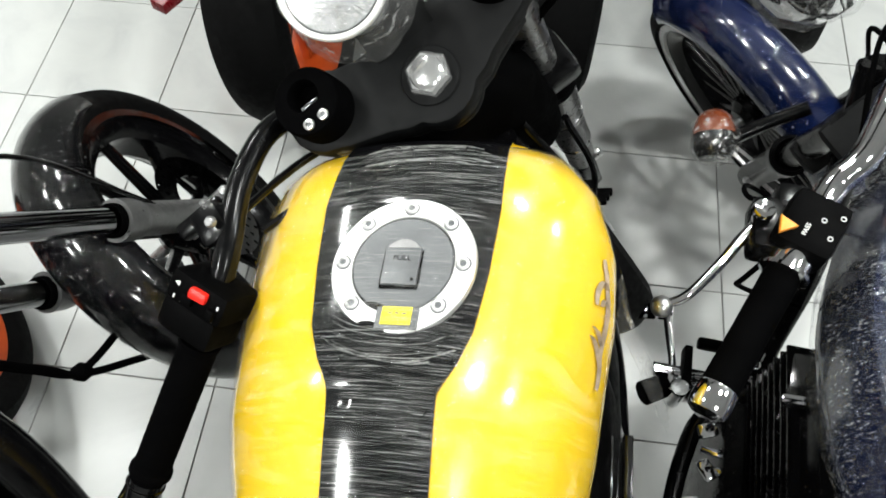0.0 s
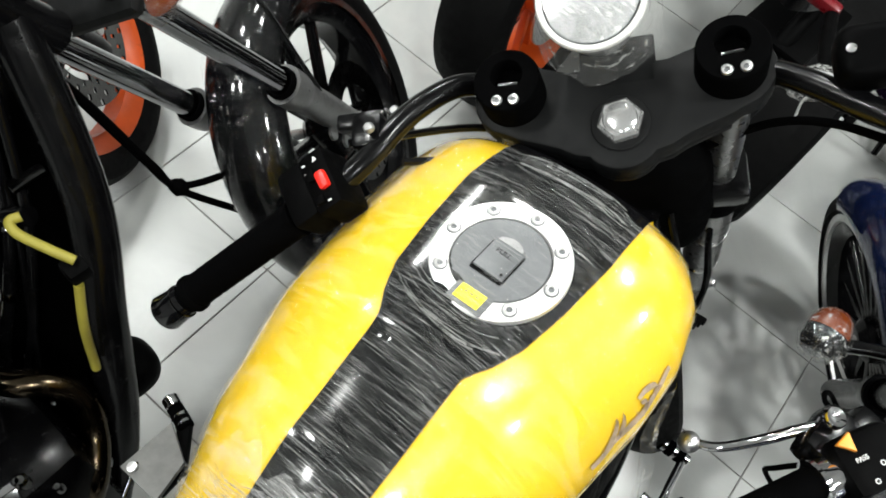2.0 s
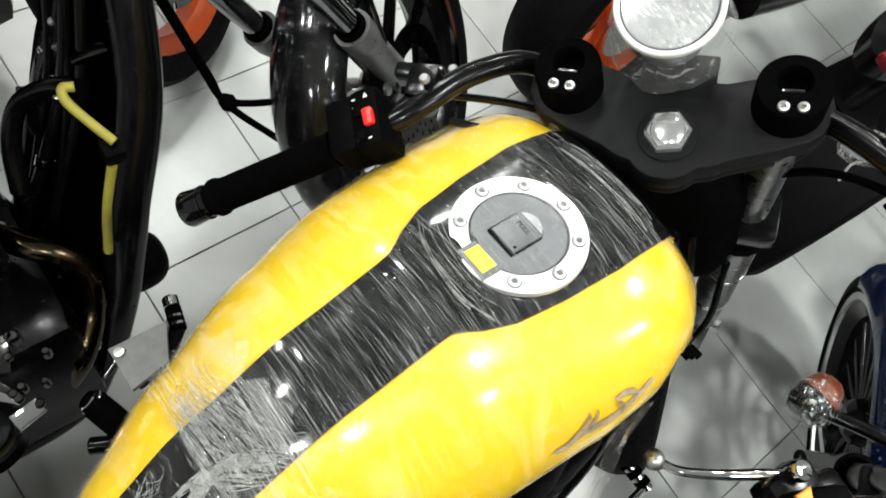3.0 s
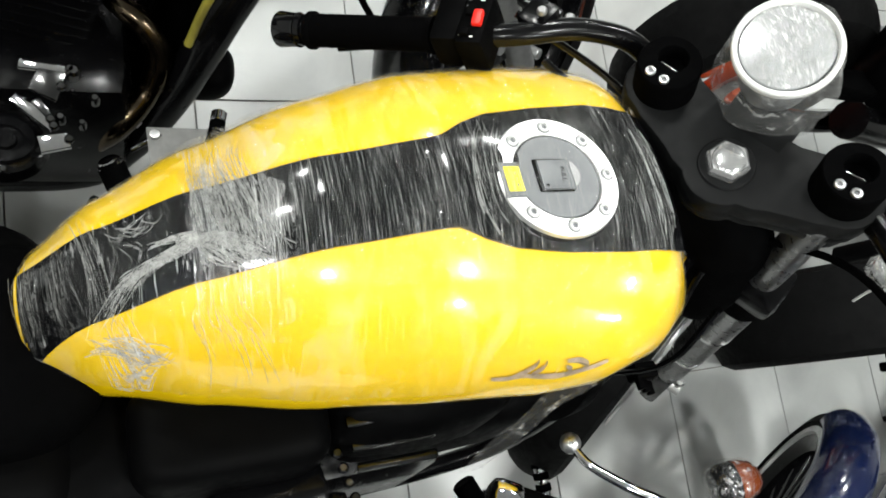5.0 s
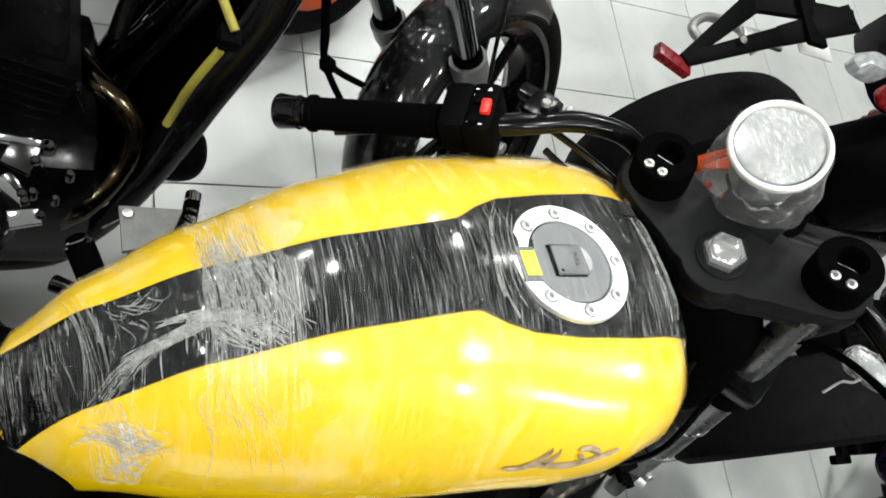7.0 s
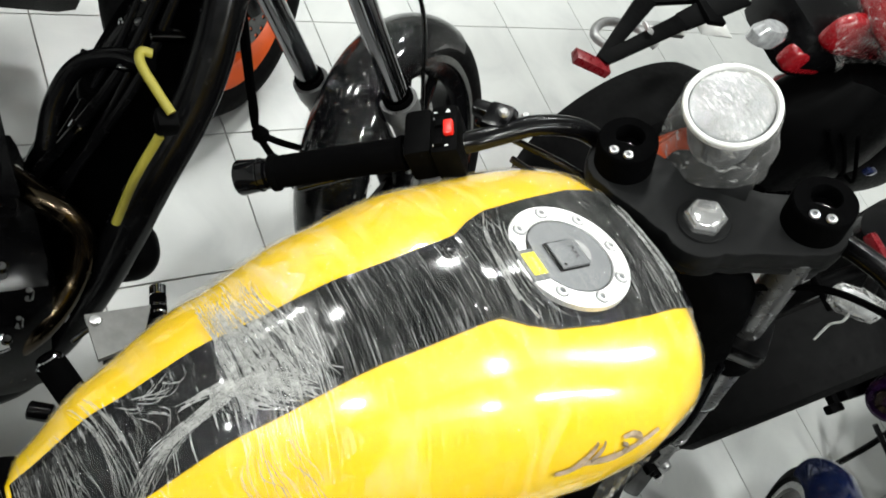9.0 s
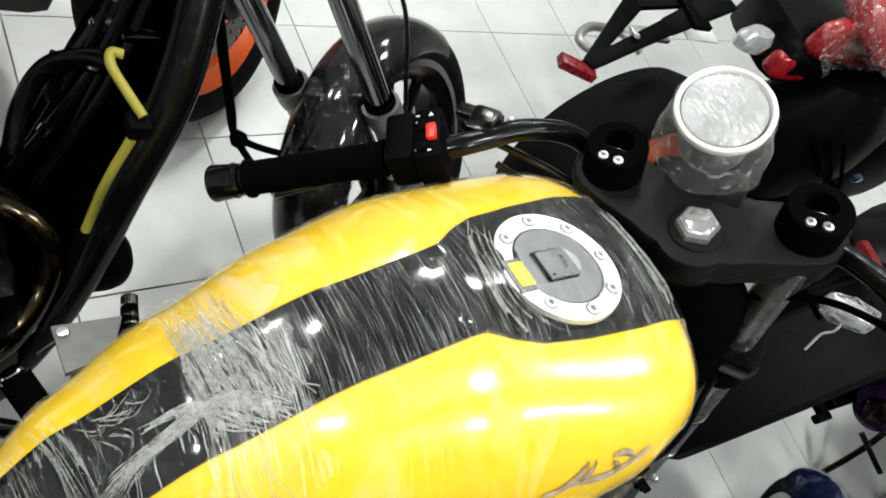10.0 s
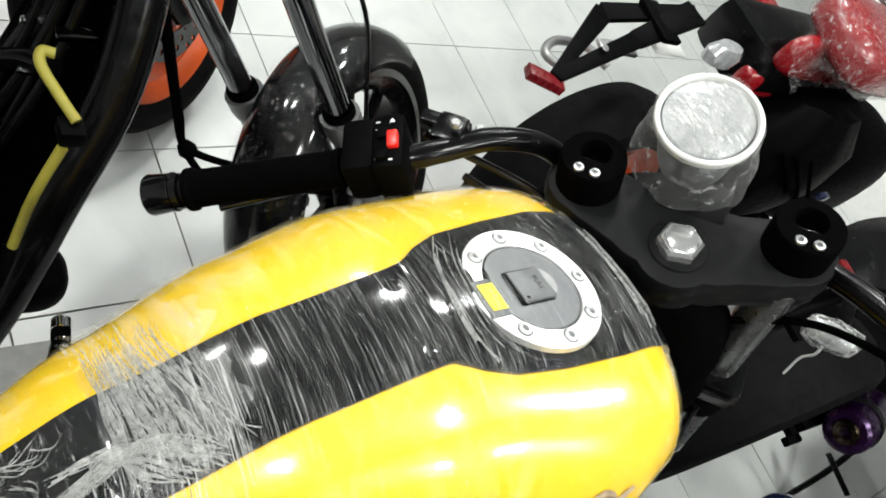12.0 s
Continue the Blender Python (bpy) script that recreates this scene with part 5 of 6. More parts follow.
ind = part("indicator", lathe([(0, 0.05), (0.022, 0.046), (0.034, 0.03), (0.038, 0.0), (0.032, -0.025), (0, -0.03)], 32, along(Vector((-0.585, 0.02, 0.815)), (0.3, 0.6, 0.75)) @ Matrix.Scale(0.75, 4)), AMBER, black, "amber indicator lens in film")
film_over(black, ind, 0.010, 5.0, "film_bag", BAGFILM)
part("indicator_stalk", tube(W((-0.66, -0.03, 0.79), (-0.62, -0.01, 0.80), (-0.59, 0.01, 0.805)), 0.011, 10), BLACKPAINT, black)
rear = part("rear_tyre", tyre_mesh(0.315, 0.075, 0.22, axes(Vector((-0.44, -1.05, 0.31)), unit(0.0, 1, 0), unit(-0.24, 0, 0.97), unit(0.97, 0.0, 0.24))), TYRE, black)
part("seat_base", box(0.26, 0.62, 0.10, (-0.60, -0.95, 0.76), 0.03), RUBBER, black)
tk = part("dark_tank", lathe([(0, 0.12), (0.07, 0.11), (0.13, 0.07), (0.155, 0.0), (0.14, -0.08), (0, -0.10)], 40, Matrix.Translation((-0.70, -0.47, 0.86)) @ pose(0, 0, 0, 0, -13, 0) @ Matrix.Diagonal((1, 1.75, 1, 1))), GLOSSBLACK, black, "dark fuel tank")

# ---- motorcycle with orange wheels behind it
orange = parked("motorcycle_orange_wheel", (-1.08, -0.45, 0.0), "dark naked motorcycle with bright orange front wheel", (0.016, 0.056, 0.0))
fo, wo = front_end(orange, (-1.055, 0.0, 0.302), (0.67, 0.635, 0.46), (-0.10, -0.52, 0.84), 0.303, 0.058, 0.228, ORANGE, 5, BLACKPAINT, BLACKPAINT, pair=True, collar=0.40, disc_mat=SMOKED)
part("disc_carrier", lathe([(0.05, 0.062), (0.072, 0.062), (0.072, 0.070), (0.05, 0.070)], 40, wo, True), LAMPRED, orange, "dark red disc carrier")
part("dark_tank", lathe([(0, 0.12), (0.08, 0.11), (0.15, 0.06), (0.165, -0.02), (0.13, -0.10), (0, -0.12)], 40, Matrix.Translation((-1.18, -0.55, 0.86)) @ pose(0, 0, 0, 0, -13, 0) @ Matrix.Diagonal((1, 1.6, 1, 1))), BLACKPAINT, orange)
part("engine_block", box(0.30, 0.48, 0.34, (-1.10, -0.50, 0.42), 0.05), BLACKPAINT, orange)
part("frame_tube", tube(W(fo @ Vector((0, -0.06, 0.62)), (-1.14, -0.35, 0.62), (-1.12, -0.75, 0.55), (-1.12, -1.0, 0.60)), 0.03, 12), BLACKPAINT, orange)
part("rear_tyre", tyre_mesh(0.31, 0.07, 0.22, axes(Vector((-1.08, -1.20, 0.305)), unit(0, 1, 0), unit(-0.2, 0, 0.98), unit(0.98, 0, 0.2))), TYRE, orange)
part("seat_base", box(0.24, 0.55, 0.10, (-1.16, -1.0, 0.80), 0.03), RUBBER, orange)

# ---- red motorcycle ahead, seen from behind
red = parked("motorcycle_red", (-0.66, 1.45, 0.0), "red and black sport motorcycle, orange rear wheel, film-wrapped tail", (0.055, -0.060, 0.0))
RH = Vector((-0.605, 1.035, 0.302))
rm = axes(RH, *[Vector(c) for c in fork_frame(RH, (0.985, 0.10, 0.12), (-0.1, 0, 1)).to_3x3().transposed()]) @ pose(0, 0, 0, 0, 90, 0)
wheel(red, rm, 0.302, 0.086, 0.212, ORANGE, 5, STEEL, -0.05, 0.12, pair=True)
for k in range(36):
    for sg in (-1, 1):
        at = rm @ Matrix.Rotation(2 * math.pi * (k + 0.25 * sg) / 36, 4, "Z") @ pose(0.2825, 0, sg * 0.057, 0, -28 * sg, 0) @ Matrix.Rotation(0.45 * sg, 4, "X")
        part("tread_block", box(0.008, 0.030, 0.034, (0, 0, 0), 0.0015, at), TYRE, red)
part("chain_ring", lathe([(0.05, 0.066), (0.105, 0.066), (0.105, 0.072), (0.05, 0.072)], 48, rm, True), STEEL, red)
for s in (-1, 1):
    part("swingarm", tube(W(RH + Vector((0.125 * s, -0.03, 0)), RH + Vector((0.13 * s, 0.25, 0.03)), RH + Vector((0.08 * s, 0.52, 0.08))), 0.026, 14), BLACKPAINT if s > 0 else STEEL, red)
# plate holder with reflector
def blade(a, b, wa, wb, th):
    a, b = Vector(a), Vector(b)
    d = (b - a).normalized()
    side = d.cross(Vector((0, 0, 1))).normalized()
    L = (b - a).length
    return prism([(-wa, 0), (wa, 0), (wb, L), (-wb, L)], -th, th, 0.002, axes(a, side, d, side.cross(d)))


hold = part("plate_holder", blade((-0.565, 0.615, 0.715), (-0.735, 0.83, 0.73), 0.010, 0.022, 0.006), PLASTIC, red, "black skeleton plate holder")
for pa, pb, wa, wb2 in (((-0.565, 0.62, 0.715), (-0.655, 0.86, 0.745), 0.012, 0.018), ((-0.655, 0.86, 0.745), (-0.70, 1.02, 0.80), 0.020, 0.030), ((-0.735, 0.83, 0.73), (-0.70, 1.02, 0.80), 0.024, 0.018)):
    part("holder_arm", blade(pa, pb, wa, wb2, 0.006), PLASTIC, hold)
part("holder_bridge", box(0.11, 0.05, 0.012, (-0.69, 0.93, 0.77), 0.003), PLASTIC, hold)
part("reflector", blade((-0.575, 0.560, 0.712), (-0.550, 0.632, 0.706), 0.013, 0.013, 0.009), LAMPRED, hold, "red reflector")
part("holder_nut", lathe([(0, 0.004), (0.006, 0.004), (0.008, 0.0), (0, 0)], 8, Matrix.Translation((-0.62, 0.75, 0.745))), STEEL, hold)
part("number_plate", box(0.07, 0.10, 0.004, (-0.69, 1.00, 0.72), 0.002, None), WHITE, red, "blank white plate")
part("plate_bracket", box(0.035, 0.11, 0.01, (-0.72, 0.93, 0.66), 0.003), STEEL, red)
part("stand_hook", tube(W((-0.877, 1.202, 0.450), (-0.938, 1.164, 0.450), (-0.947, 1.057, 0.450), (-0.896, 0.991, 0.450), (-0.842, 1.047, 0.450)), 0.012, 10, 8), GREYALLOY, red, "grey metal stand hook")
part("chain_guard", box(0.05, 0.34, 0.06, (-0.49, 1.16, 0.48), 0.012), PLASTIC, red)
part("shock", lathe([(0.018, 0)] + [(0.034 if k % 2 else 0.024, 0.02 + 0.014 * k) for k in range(14)] + [(0.018, 0.23)], 20, along(Vector((-0.63, 1.42, 0.42)), (0, -0.3, 1))), REDPAINT, red)
part("subframe", box(0.20, 0.55, 0.13, (-0.66, 1.42, 0.77), 0.04, None), BLACKPAINT, red)
part("engine_block", pillow(0.32, 0.50, 0.40, (-0.62, 1.95, 0.45), 2.8), PLASTIC, red)
part("muffler", tube(W((-0.47, 1.75, 0.30), (-0.45, 1.45, 0.36), (-0.44, 1.22, 0.42)), 0.045, 18), BLACKPAINT, red)
tail = part("tail_fairing", pillow(0.22, 0.50, 0.11, (0, 0, 0), 3.6, Matrix.Translation((-0.580, 1.45, 0.90)) @ pose(0, 0, 0, -8, 10, 6)), REDPAINT, red, "red tail fairing in film")
part("tail_panel", pillow(0.16, 0.20, 0.012, (0, 0, 0), 4.0, Matrix.Translation((-0.580, 1.41, 0.952)) @ pose(0, 0, 0, -8, 10, 6)), WHITE, tail, "pale grey tail panel")
film_over(red, tail, 0.010, 8.0, mat=BAGFILM)
part("tail_side_panel", pillow(0.05, 0.38, 0.11, (-0.565, 1.33, 0.855), 3.2), REDPAINT, tail, "red side panel under film")
# skirt of film hanging off the tail's near edge
ta, tb, tc = Vector((-0.541, 1.055, 0.920)), Vector((-0.544, 1.218, 0.920)), Vector((-0.557, 1.486, 0.920))
ba, bb, bc = Vector((-0.516, 1.197, 0.800)), Vector((-0.538, 1.385, 0.800)), Vector((-0.518, 1.684, 0.800))
top_edge, low_edge = smooth_path([ta, tb, tc], 14), smooth_path([ba, bb, bc], 14)
bm = bmesh.new()
rows = []
for i in range(13):
    rows.append([bm.verts.new(p.lerp(q, i / 12) + Vector((noise.noise(Vector((k * 0.35, i * 0.22, 1))), noise.noise(Vector((k * 0.35, i * 0.22, 5))), noise.noise(Vector((k * 0.3, i * 0.3, 9))))) * 0.016) for k, (p, q) in enumerate(zip(top_edge, low_edge))])
for p, q in zip(rows, rows[1:]):
    for k in range(len(p) - 1):
        bm.faces.new((p[k], p[k + 1], q[k + 1], q[k]))
part("film_skirt", bm, BAGFILM, red, "crinkled clear film hanging off the tail", 25)
part("seat_pad", lathe([(0, 0.05), (0.08, 0.045), (0.12, 0.015), (0.12, -0.02), (0, -0.03)], 32, Matrix.Translation((-0.66, 1.80, 0.90)) @ Matrix.Diagonal((1, 1.9, 1, 1))), RUBBER, red)
part("red_strut", blade((-0.844, 1.357, 0.800), (-0.651, 1.332, 0.800), 0.030, 0.040, 0.012), REDPAINT, red, "red frame strut")
part("red_panel", pillow(0.05, 0.15, 0.07, (-0.585, 1.215, 0.755), 4.0), REDPAINT, red, "red side panel")
part("rear_body", crumpled(lathe([(0, 0.20), (0.06, 0.18), (0.11, 0.08), (0.125, -0.02), (0.10, -0.14), (0, -0.20)], 32, Matrix.Translation((-0.52, 1.42, 0.60)) @ Matrix.Diagonal((1, 2.2, 1, 1))), 0.02, 14, 4), PLASTIC, red)
for k in range(3):
    part("cable", tube(W((-0.43 + 0.01 * k, 1.25 + 0.05 * k, 0.70), (-0.40 + 0.015 * k, 1.36 + 0.06 * k, 0.62 - 0.02 * k), (-0.43, 1.52 + 0.05 * k, 0.50)), 0.005, 8), RUBBER, red)
part("wire_plug", box(0.016, 0.035, 0.016, (-0.345, 1.40, 0.66), 0.004), BLUE, red)
rl = part("tail_indicator", lathe([(0, 0.03), (0.018, 0.026), (0.026, 0.008), (0.024, -0.015), (0, -0.02)], 24, Matrix.Translation((-0.59, 1.02, 0.80)) @ Matrix.Diagonal((1, 2.0, 1, 1))), LENS, red, "clear tail indicator")

# ---- black motorcycle tail with the purple muffler, ahead
def finned_engine(b, c):
    """Crankcase with a finned cylinder standing on it."""
    x, y, z = c
    e = part("engine_block", pillow(0.30, 0.44, 0.26, (x, y, z - 0.08), 3.4), PLASTIC, b, "black engine crankcase")
    for k in range(6):
        part("cooling_fin", box(0.20, 0.20, 0.006, (x, y - 0.04, z + 0.06 + 0.022 * k), 0.002), BLACKPAINT, e)
    part("cylinder", lathe([(0, 0.0), (0.07, 0.0), (0.07, 0.16), (0.08, 0.165), (0.08, 0.20), (0.06, 0.215), (0, 0.22)], 24, Matrix.Translation((x, y - 0.04, z + 0.02))), BLACKPAINT, e)


tailb = parked("motorcycle_purple_muffler", (0.04, 1.4, 0.0), "black motorcycle with purple muffler, seen from behind")
mz = along(Vector((0.192, 1.215, 0.50)), (-0.12, 1.0, -0.22))
can = part("muffler", lathe([(0, 0.005), (0.022, 0.004), (0.024, 0.0), (0.040, -0.002), (0.048, 0.004), (0.052, 0.02), (0.054, 0.20), (0.045, 0.26), (0.02, 0.30)], 40, mz), PURPLE, tailb, "purple anodised muffler")
part("muffler_tip", lathe([(0.012, -0.012), (0.024, -0.014), (0.028, -0.008), (0.028, 0.01), (0.012, 0.012)], 32, mz, True), BRONZE, can, "brass muffler tip")
part("muffler_band", lathe([(0.053, 0.07), (0.0565, 0.07), (0.0565, 0.095), (0.053, 0.095)], 40, mz, True), SATIN, can)
rh = Vector((0.042, 1.185, 0.317))
rm = axes(rh, *[Vector(c) for c in fork_frame(rh, (0.99, 0.05, 0.0), (0, 0, 1)).to_3x3().transposed()]) @ pose(0, 0, 0, 0, 90, 0)
for k in range(56):
    for sg in (-1, 1):
        at = rm @ Matrix.Rotation(2 * math.pi * (k + 0.25 * sg) / 56, 4, "Z") @ pose(0.2995, 0, sg * 0.060, 0, -24 * sg, 0) @ Matrix.Rotation(0.3 * sg, 4, "X")
        part("tread_block", box(0.008, 0.027, 0.036, (0, 0, 0), 0.0015, at), TYRE, tailb)
wheel(tailb, rm, 0.316, 0.094, 0.222, BLACKPAINT, 6, STEEL, -0.05, 0.11)
part("swingarm", tube(W(rh + Vector((-0.11, 0.06, 0)), rh + Vector((-0.12, 0.3, 0.03)), rh + Vector((-0.10, 0.6, 0.06))), 0.020, 12), BLACKPAINT, tailb)
part("tail_unit", lathe([(0, 0.05), (0.06, 0.045), (0.10, 0.02), (0.10, -0.02), (0, -0.04)], 32, Matrix.Translation((-0.02, 0.84, 0.92)) @ Matrix.Diagonal((0.62, 2.2, 0.8, 1))), BLACKPAINT, tailb)
part("mudguard", join(box(0.11, 0.16, 0.012, (-0.01, 0.76, 0.80), 0.004), tube(W((0.0, 0.80, 0.86), (0.0, 0.70, 0.80), (0.0, 0.68, 0.72)), 0.014, 10)), PLASTIC, tailb, "black rear mudguard")
part("indicator_stalk", tube(W((0.02, 0.66, 0.93), (0.05, 0.56, 0.95), (0.08, 0.49, 0.96)), 0.009, 10), PLASTIC, tailb)
part("tail_lamp", box(0.055, 0.018, 0.016, (0.012, 0.615, 0.945), 0.006, None), LAMPRED, tailb, "red tail lamp")
part("lamp_wire", tube(W((0.075, 0.50, 0.945), (0.085, 0.53, 0.90), (0.08, 0.545, 0.87), (0.087, 0.56, 0.83)), 0.0017, 8), WHITE, tailb)
st = part("rear_indicator", lathe([(0, 0.03), (0.02, 0.025), (0.028, 0.0), (0.02, -0.025), (0, -0.03)], 24, Matrix.Translation((0.080, 0.470, 0.96)) @ pose(0, 0, 0, 0, 70, 30) @ Matrix.Diagonal((0.55, 0.55, 0.95, 1))), LENS, tailb, "indicator bagged in clear film")
film_over(tailb, st, 0.012, 12.0, "film_bag", LOOSEFILM)
part("paddock_stand", join(tube(W((0.30, 1.60, 0.02), (0.27, 1.66, 0.16), (0.22, 1.72, 0.30)), 0.009, 8), tube(W((0.23, 1.58, 0.22), (0.34, 1.60, 0.20)), 0.008, 8)), BLACKPAINT, tailb)
finned_engine(tailb, (0.03, 1.84, 0.42))
part("seat_base", pillow(0.24, 0.62, 0.13, (-0.05, 1.45, 0.86), 2.8), RUBBER, tailb)
part("footrest", join(box(0.06, 0.022, 0.02, (0.145, 1.155, 0.42), 0.005), box(0.02, 0.05, 0.02, (0.167, 1.145, 0.42), 0.005), box(0.03, 0.14, 0.03, (0.145, 1.245, 0.43), 0.008)), PLASTIC, tailb)

# ---- another black motorcycle ahead, seen from behind
fourth = parked("motorcycle_black_tail", (0.56, 1.75, 0.0), "black motorcycle with wide treaded rear tyre, seen from behind")
fh = Vector((0.56, 1.42, 0.317))
wheel(fourth, axes(fh, *[Vector(c) for c in fork_frame(fh, (0.98, 0.03, 0.18), (-0.18, 0, 1)).to_3x3().transposed()]) @ pose(0, 0, 0, 0, 90, 0), 0.316, 0.075, 0.222, BLACKPAINT, 6, SMOKED, -0.05, 0.11)
for s in (-1, 1):
    part("swingarm", tube(W(fh + Vector((0.10 * s, 0.05, 0)), fh + Vector((0.11 * s, 0.3, 0.03)), fh + Vector((0.09 * s, 0.6, 0.06))), 0.020, 12), BLACKPAINT, fourth)
part("tail_unit", pillow(0.18, 0.55, 0.16, (0.50, 1.62, 0.80), 3.0), BLACKPAINT, fourth)
part("seat", pillow(0.26, 0.60, 0.12, (0.48, 2.05, 0.84), 3.2), RUBBER, fourth, "black seat")
finned_engine(fourth, (0.55, 2.15, 0.42))
mf = part("muffler", lathe([(0, 0.0), (0.030, 0.0), (0.042, 0.010), (0.046, 0.05), (0.046, 0.32), (0.03, 0.36), (0, 0.37)], 32, along(Vector((0.415, 1.30, 0.46)), (0.08, 1.0, -0.12))), PLASTIC, fourth, "black muffler")
for k in range(3):
    part("muffler_bolt", lathe([(0, 0), (0.006, 0), (0.006, 0.004), (0, 0.005)], 12, Matrix.Translation((0.405 + 0.012 * k, 1.33 + 0.05 * k, 0.505))), CHROME, mf)

# ---- blue motorcycle on the other side
blue = parked("motorcycle_blue", (0.52, 0.10, 0.0), "dark blue motorcycle wrapped in clear film, chrome handlebar")
BH = Vector((0.490, 0.840, 0.302))
fb, wb = front_end(blue, BH, (0.67, 0.60, 0.435), (-0.10, -0.50, 0.85), 0.304, 0.050, 0.240, BLACKPAINT, 18, BLACKPAINT, BLACKPAINT, lip=STEEL, collar=0.36, length=0.66, gap=0.085, back=0.10)
bf = fender(blue, wb, 0.311, 0.040, 106, 226, BLUE, "glossy dark blue front fender")
film_over(blue, bf, 0.004, 31.0)
part("fender_stay", tube(W(fb @ Vector((-0.075, -0.03, 0.02)), fb @ Vector((-0.078, -0.16, 0.18))), 0.006, 8), CHROME, blue)
hl = fb @ Matrix.Translation((0.03, 0.115, 0.60)) @ pose(0, 0, 0, -62, 0, 0) @ Matrix.Scale(0.8, 4)
lamp = part("headlamp", lathe([(0, -0.12), (0.05, -0.115), (0.085, -0.07), (0.098, 0.0), (0.100, 0.012), (0.094, 0.020), (0.088, 0.016)], 48, hl), CHROME, blue, "round chrome headlamp in film")
part("lamp_glass", lathe([(0, 0.030), (0.05, 0.026), (0.090, 0.014)], 48, hl), LENS, lamp)
film_over(blue, lamp, 0.012, 15.0, "film_bag", BAGFILM)
gm2 = fb @ Matrix.Translation((0.06, -0.03, 0.80)) @ pose(0, 0, 0, 15, 0, 0)
clock = part("instrument", lathe([(0, -0.05), (0.04, -0.045), (0.052, 0.0), (0.056, 0.004), (0.056, 0.012), (0.050, 0.012), (0.048, 0.006), (0, 0.006)], 40, gm2), CHROME, blue, "chrome-rimmed round instrument")
part("dial_face", lathe([(0, 0.0085), (0.047, 0.0085), (0.047, 0.0065), (0, 0.0065)], 40, gm2), WHITE, clock)
IM = along(Vector((0.320, 0.456, 0.666)), (-0.15, 0.9, 0.35)) @ Matrix.Scale(0.84, 4)
il = part("indicator", lathe([(0, 0.036), (0.018, 0.034), (0.030, 0.022), (0.034, 0.0), (0.034, -0.018), (0.026, -0.034), (0, -0.038)], 36, IM), GLOSSBLACK, blue, "round indicator with amber lens in film")
part("indicator_lens", lathe([(0, 0.050), (0.016, 0.047), (0.028, 0.036), (0.0345, 0.016), (0.0348, 0.006)], 36, IM), AMBER, il, "amber lens")
film_over(il, il, 0.006, 17.0, "film_bag", BAGFILM)
part("indicator_stalk", tube(W((0.339, 0.456, 0.668), (0.38, 0.475, 0.69), (0.43, 0.49, 0.72)), 0.010, 12), BLACKPAINT, blue)
# left handlebar
G1, G0 = Vector((0.284, 0.004, 0.872)), Vector((0.332, 0.121, 0.895))
gd = (G1 - G0).normalized()
gl = (G1 - G0).length
part("hand_grip", lathe([(0.012, 0), (0.0165, 0.0), (0.0176, 0.004), (0.0172, gl * 0.5), (0.0176, gl - 0.004), (0.0165, gl), (0.012, gl)], 32, along(G0, gd)), RUBBER, blue, "matt black grip")
part("grip_end", lathe([(0, 0.028), (0.012, 0.0275), (0.0175, 0.024), (0.0192, 0.018), (0.0192, 0.0), (0.0182, -0.002), (0.012, -0.002)], 32, along(G1, gd)), CHROME, blue, "chrome grip end cap")
part("grip_collar", lathe([(0.012, -0.022), (0.0190, -0.022), (0.0198, -0.018), (0.0198, -0.006), (0.0235, -0.004), (0.0235, 0.0), (0.0190, 0.002), (0.012, 0.002)], 32, along(G0, gd)), CHROME, blue, "chrome grip collar")
sw = axes(G0 - gd * 0.052, gd, unit(-gd.y, gd.x, 0), gd.cross(unit(-gd.y, gd.x, 0)))
pod = part("switch_pod", box(0.062, 0.056, 0.050, (0, 0, 0), 0.011, sw), PLASTIC, blue, "black switch pod")
zc = 0.0255
zs = 1 if (sw.to_3x3() @ Vector((0, 0, 1))).z > 0 else -1
part("pass_button", prism([(-0.009, -0.007), (0.009, -0.007), (0.0, 0.009)], 0, 0.006, 0.001, sw @ Matrix.Translation((0.018, -0.020 * zs, zc * zs)) @ pose(0, 0, 0, 0 if zs > 0 else 180, 0, 20)), surface("orange_button", (0.80, 0.30, 0.03), 0.4), pod, "orange passing-lamp button")
for qx, qy in ((-0.004, 0.006), (-0.014, 0.020), (0.010, 0.018)):
    part("switch_mark", lathe([(0.0017, 0), (0.0025, 0), (0.0025, 0.0004), (0.0017, 0.0004)], 16, sw @ Matrix.Translation((qx, qy, zc * zs)), True), WHITEMARK, pod)
txt = bpy.data.curves.new("pass_text", "FONT")
txt.body, txt.size, txt.align_x, txt.align_y, txt.extrude = "PASS", 0.0062, "CENTER", "CENTER", 0.0002
tmp = bpy.data.objects.new("pass_text", txt)
me = bpy.data.meshes.new_from_object(tmp)
bm = bmesh.new()
bm.from_mesh(me)
bpy.data.objects.remove(tmp)
top = Vector((0, 0, 1))
bm.transform(axes(sw @ Vector((0.012, -0.004 * zs, (zc + 0.0006) * zs)), -gd, gd.cross(top).normalized(), top))
part("switch_text", bm, WHITEMARK, pod)
P0 = Vector((0.306, 0.175, 0.903))
perch = part("lever_perch", join(box(0.045, 0.060, 0.038, (0.323, 0.172, 0.888), 0.010), box(0.04, 0.05, 0.03, (0.343, 0.196, 0.893), 0.008)), BLACKPAINT, blue, "black clutch lever perch")
part("pivot_bolt", lathe([(0, 0.002), (0.005, 0.002), (0.005, 0.006), (0.0095, 0.007), (0.011, 0.004), (0.011, 0), (0, 0)], 24, Matrix.Translation(P0 + Vector((0, 0, 0.012)))), CHROME, perch)
lv = W(P0, (0.308, 0.174, 0.898), (0.296, 0.159, 0.885), (0.281, 0.137, 0.865), (0.258, 0.109, 0.845), (0.237, 0.098, 0.833))
